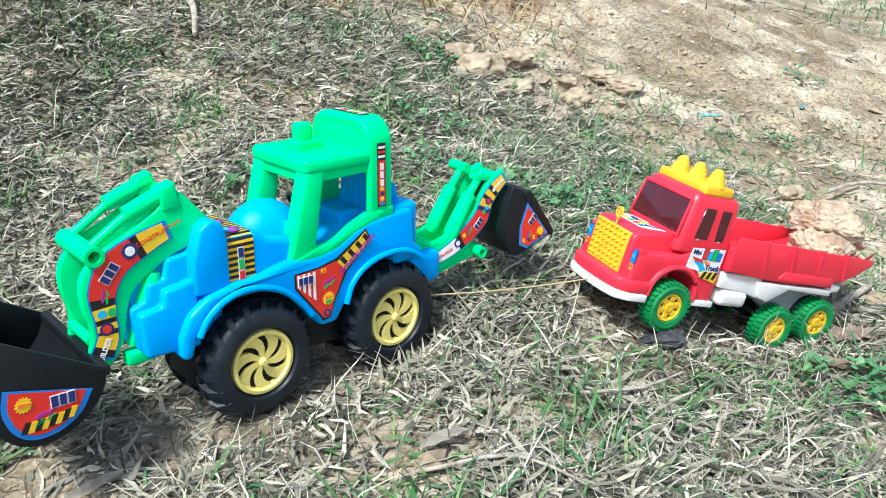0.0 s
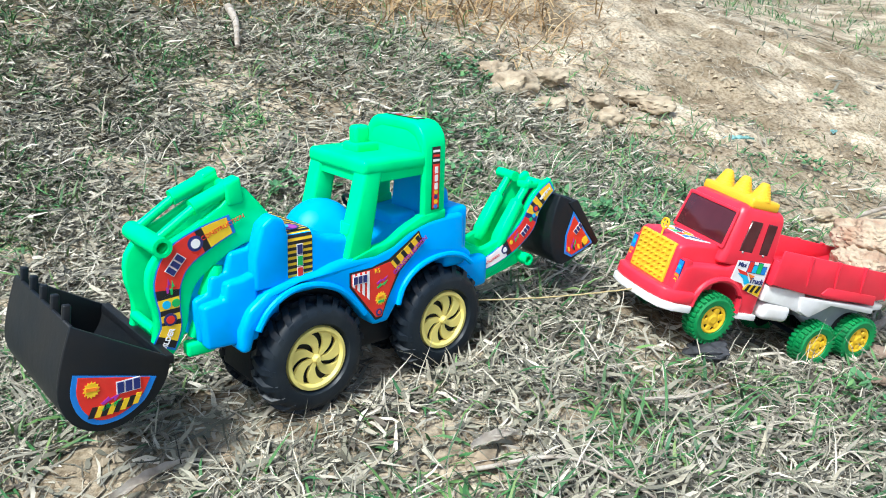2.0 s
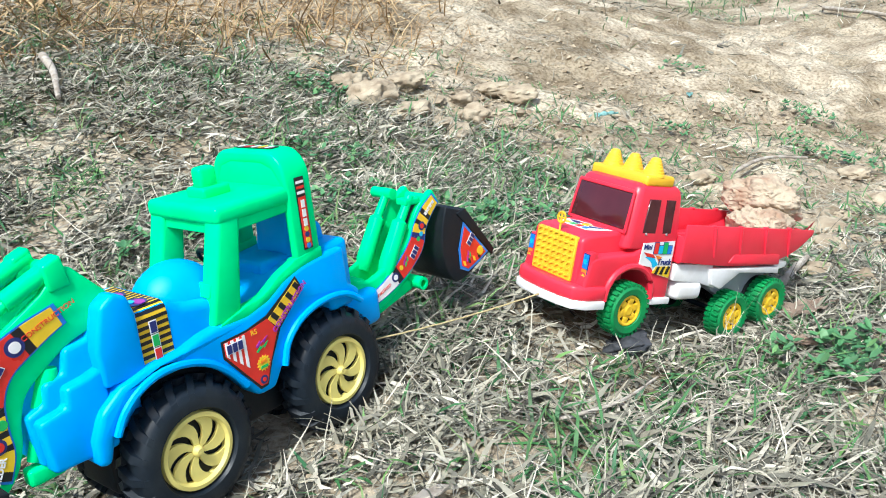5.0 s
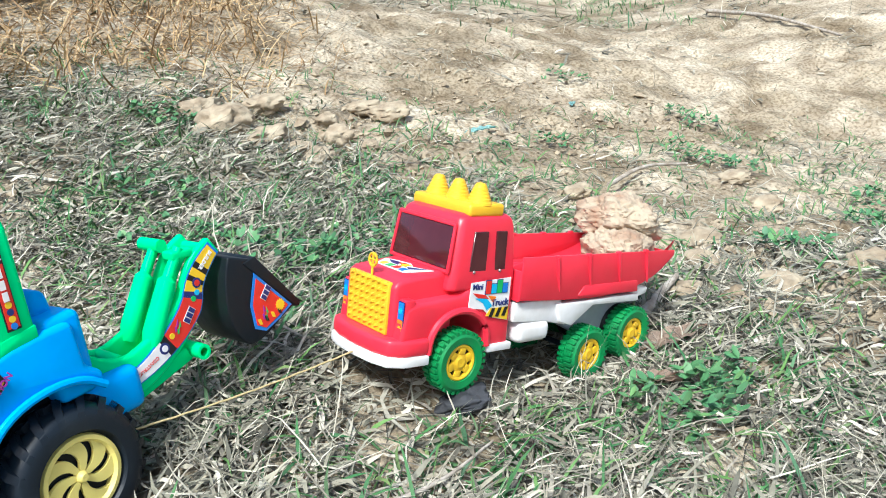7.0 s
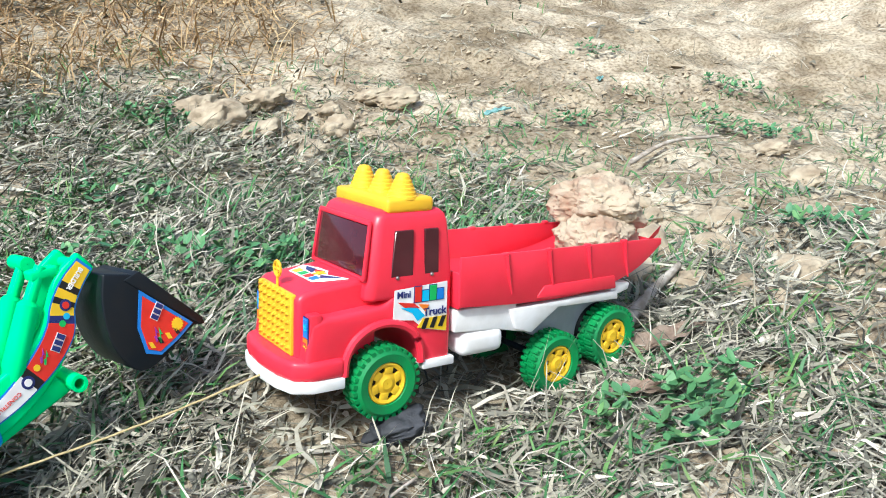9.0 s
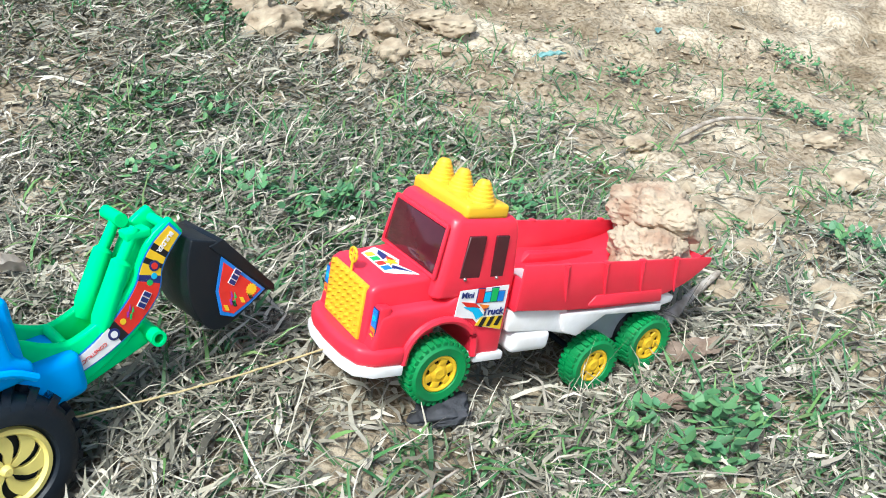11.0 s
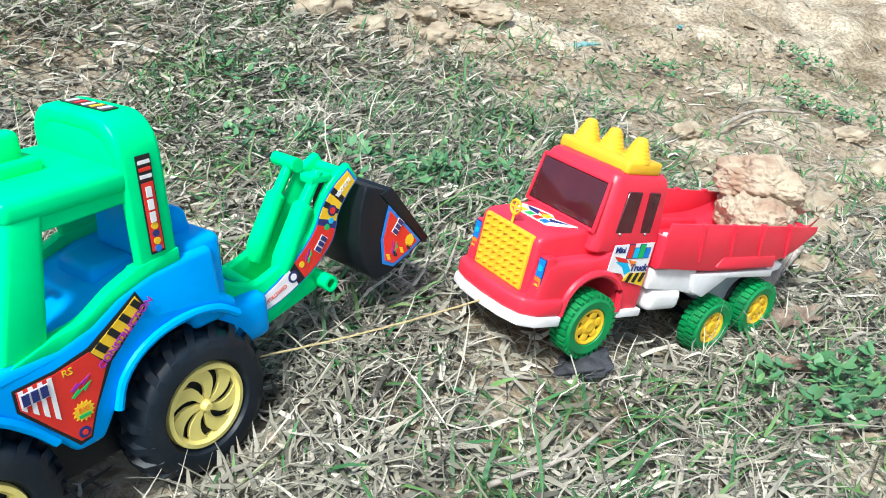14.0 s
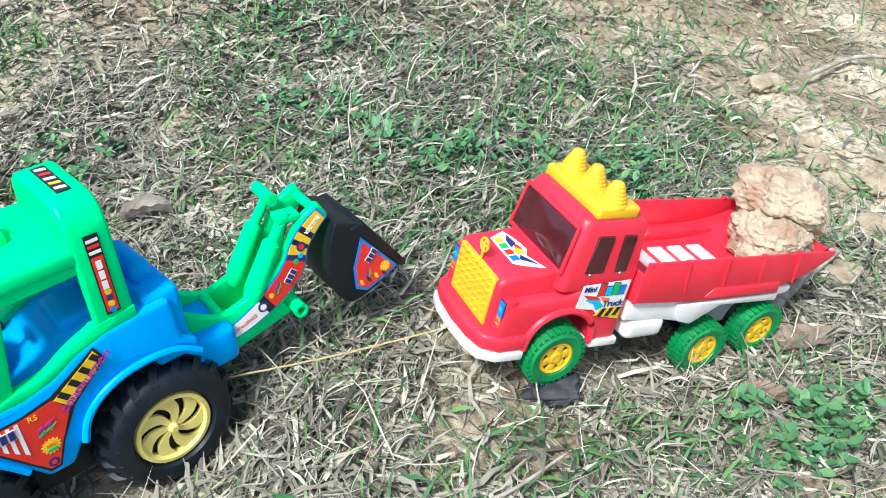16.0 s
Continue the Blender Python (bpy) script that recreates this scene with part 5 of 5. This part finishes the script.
def green_share(x, y):
    g = smoothstep(0.05, 0.6, lumps(x, y, 0.19, 31) + 0.6 * lumps(x, y, 0.07, 32))
    ridge = np.exp(-((y - 1.38 - 0.25 * x) ** 2) / 0.12) * smoothstep(-0.3, 0.1, x) * smoothstep(0.9, 0.5, x)
    return np.clip(0.16 + 0.70 * g + 0.8 * ridge, 0, 1) * (1 - 0.8 * bareness(x, y))


def soft_edge(x, y, x0, x1, y0, y1, reach):
    """1 inside a stretch of ground, thinning unevenly to 0 towards its borders."""
    d = np.minimum(np.minimum(x - x0, x1 - x), np.minimum(y - y0, y1 - y))
    return smoothstep(0.0, reach, d + 0.45 * reach * (lumps(x, y, 0.8 * reach, 71) + 0.6 * lumps(x, y, 0.3 * reach, 72)) - 0.12 * reach)


def litter_patch(count, x0, x1, y0, y1, size, leafy, reach=0.5, hole=None):
    """Dead stalks, or flat fallen bamboo leaves where leafy."""
    def share(a, b):
        s = dry_share(a, b) * soft_edge(a, b, x0, x1, y0, y1, reach)
        return s * (1 - soft_edge(a, b, *hole)) if hole else s
    x, y = scatter(count, x0, x1, y0, y1, share)
    under = ~toy_clear(x, y)
    keep = ~under | (RNG.uniform(0, 1, len(x)) < 0.35)
    x, y, under = x[keep], y[keep], under[keep]
    n = len(x)
    low = np.where(under, 0.25, 1.0)
    if leafy:
        blades("fallen_leaves", x, y, size * RNG.gamma(4.0, 0.0062, n) + 0.008, size * RNG.uniform(0.0022, 0.0062, n), RNG.uniform(0, 2 * math.pi, n), RNG.uniform(-0.1, 0.5, n) * low,
               RNG.uniform(-0.2, 1.0, n), LITTER, "flat grey and tan fallen bamboo leaves", "fallen leaves", base=RNG.uniform(0, 0.010, n) * low, twist=0.9, crumple=0.7)
    else:
        blades("dry_grass", x, y, size * RNG.gamma(3.0, 0.012, n) + 0.012, size * RNG.uniform(0.0007, 0.0021, n), RNG.uniform(0, 2 * math.pi, n), RNG.uniform(-0.05, 0.6, n) * RNG.choice([1, 1, 1.7], n) * low,
               RNG.uniform(0.0, 1.3, n), LITTER, "matted grey and tan dead grass stalks", "dead grass", base=RNG.uniform(0, 0.014, n) * low, crumple=0.4)


litter_patch(62000, -1.15, 1.6, 0.15, 1.75, 1.0, False, 0.3)
litter_patch(120000, -1.15, 1.6, 0.15, 1.75, 1.0, True, 0.3)
litter_patch(34000, -1.9, 2.3, 1.2, 3.0, 1.2, False)
litter_patch(56000, -1.9, 2.3, 1.2, 3.0, 1.2, True)
litter_patch(26000, -3.2, 3.8, 2.3, 5.4, 1.8, False, 0.9)
litter_patch(20000, -3.2, 3.8, 2.3, 5.4, 2.0, True, 0.9)
litter_patch(40000, -6.0, 9.0, 4.2, 13.0, 3.2, False, 2.0)
# thinner litter on the ground all round
litter_patch(34000, -3.6, 4.4, -2.2, 3.2, 1.7, False, 1.2, (-1.0, 1.5, 0.2, 2.9, 0.4))
litter_patch(30000, -3.6, 4.4, -2.2, 3.2, 1.7, True, 1.2, (-1.0, 1.5, 0.2, 2.9, 0.4))
# broad pale sheaths and long leaves lying loose on top
x, y = scatter(2200, -1.0, 1.5, 0.3, 2.0, lambda a, b: (0.8 * dry_share(a, b) + 0.1) * soft_edge(a, b, -1.0, 1.5, 0.3, 2.0, 0.3))
ok = toy_clear(x, y, 0.02)
x, y = x[ok], y[ok]
n = len(x)
blades("loose_sheaths", x, y, RNG.gamma(5, 0.008, n) + 0.02, RNG.uniform(0.004, 0.008, n), RNG.uniform(0, 6.28, n), RNG.uniform(0.0, 0.25, n), RNG.uniform(-0.1, 0.5, n), LITTER, "broad pale dry sheaths lying on the litter", "fallen leaves", base=0.008, twist=0.4, segments=6)
# thin litter strewn over the bare clay
x, y = scatter(70000, -0.6, 3.0, 0.8, 4.6, lambda a, b: bareness(a, b) * (0.02 + 0.30 * smoothstep(0.15, 0.5, lumps(a, b, 0.24, 44) + 0.4 * lumps(a, b, 0.08, 45)) + 0.5 * smoothstep(1.9, 1.1, b)) * soft_edge(a, b, -0.6, 3.0, 0.8, 4.6, 0.4))
n = len(x)
blades("strewn_straw", x, y, RNG.gamma(2.5, 0.016, n) + 0.01, RNG.uniform(0.001, 0.0028, n), RNG.uniform(0, 6.28, n), RNG.uniform(-0.05, 0.25, n), RNG.uniform(0, 0.6, n), LITTER, "thin dry stalks strewn over bare clay", "straw")
# brown straw on the far bank
x, y = scatter(60000, -3.6, 0.9, 1.6, 6.5, lambda a, b: smoothstep(2.45, 3.1, b - 0.55 * np.clip(a, -1.2, 0.4) + 0.35 * lumps(a, b, 0.3, 41)) * smoothstep(0.5, -0.2, a + 0.15 * (b - 2.6)) * soft_edge(a, b, -3.6, 3.0, 1.0, 6.5, 1.2))
n = len(x)
blades("brown_straw", x, y, RNG.gamma(3, 0.03, n) + 0.03, RNG.uniform(0.002, 0.006, n), RNG.uniform(0, 6.28, n), RNG.uniform(0.0, 1.0, n), RNG.uniform(0.2, 1.4, n), STRAW, "tangled brown straw on the far bank", "straw")
# green grass
x, y = scatter(190000, -2.0, 2.4, 0.0, 3.1, lambda a, b: green_share(a, b) * soft_edge(a, b, -2.0, 2.4, 0.0, 3.1, 0.5))
ok = toy_clear(x, y, 0.01)
x, y = x[ok], y[ok]
n = len(x)
blades("green_grass", x, y, RNG.gamma(3.5, 0.0074, n) + 0.011, RNG.uniform(0.0020, 0.0050, n), RNG.uniform(0, 6.28, n), RNG.uniform(0.2, 1.1, n), RNG.uniform(0.3, 1.5, n), GRASS, "short green grass among the dead stalks", "grass")
x, y = scatter(90000, -4.0, 8.5, 2.6, 13.0, lambda a, b: (1 - 0.85 * bareness(a, b)) * smoothstep(-0.1, 0.5, lumps(a, b, 0.35, 51)) * soft_edge(a, b, -4.0, 8.5, 2.6, 13.0, 1.0))
n = len(x)
blades("far_grass", x, y, RNG.gamma(3.5, 0.014, n) + 0.02, RNG.uniform(0.003, 0.008, n), RNG.uniform(0, 6.28, n), RNG.uniform(0.25, 1.25, n), RNG.uniform(0.3, 1.5, n), GRASS, "yellowing green grass far behind the toys", "grass")


def weed(x, y, count, spread, seed, label="low green weed with small oval leaves"):
    """A low rosette weed: thin stems with small oval leaves."""
    rng = random.Random(seed)
    bm = bmesh.new()
    for _ in range(count):
        a, r = rng.uniform(0, 6.28), spread * math.sqrt(rng.random())
        cx, cy = r * math.cos(a), r * math.sin(a)
        cz = rng.uniform(0.014, 0.036) + float(height(x + cx, y + cy) - height(x, y))
        for _ in range(rng.randint(2, 4)):
            t = rng.uniform(0, 6.28)
            ln, w, up = rng.uniform(0.010, 0.021), rng.uniform(0.0028, 0.0054), rng.uniform(-0.1, 0.8)
            d = Vector((math.cos(t) * math.cos(up), math.sin(t) * math.cos(up), math.sin(up)))
            s = Vector((-math.sin(t), math.cos(t), rng.uniform(-0.3, 0.3)))
            o = Vector((cx, cy, cz))
            pts = [o, o + d * ln * 0.35 + s * w, o + d * ln * 0.75 + s * w * 0.8, o + d * ln, o + d * ln * 0.75 - s * w * 0.8, o + d * ln * 0.35 - s * w]
            mid = o + d * ln * 0.5 - Vector((0, 0, 0.0012))
            vs = [bm.verts.new(p) for p in pts]
            c = bm.verts.new(mid)
            for k in range(6):
                bm.faces.new((vs[k], vs[(k + 1) % 6], c))
    me = bpy.data.meshes.new("weed")
    bm.to_mesh(me)
    bm.free()
    me.materials.append(WEED)
    me.shade_smooth()
    ob = new("weed", me)
    ob.location = (x, y, float(height(x, y)))
    return tagged(ob, label, "weed", "weeds in the grass")


for k, (x, y, c, s) in enumerate(((0.52, 1.00, 40, 0.060), (0.59, 1.04, 24, 0.045), (0.93, 1.44, 40, 0.06), (-0.17, 2.28, 60, 0.08), (-0.05, 1.42, 40, 0.08), (0.10, 1.36, 40, 0.07), (0.22, 1.44, 40, 0.07), (0.42, 1.50, 35, 0.07), (-0.35, 1.30, 25, 0.06), (1.15, 2.3, 40, 0.08), (1.5, 2.0, 35, 0.07), (1.25, 1.7, 25, 0.05), (0.34, 1.32, 30, 0.06), (-0.1, 1.7, 30, 0.07), (0.55, 0.70, 25, 0.05), (1.38, 2.75, 50, 0.09), (1.25, 2.20, 25, 0.06), (0.78, 2.30, 24, 0.05), (1.05, 3.05, 30, 0.08))):
    weed(x, y, c, s, 100 + k)
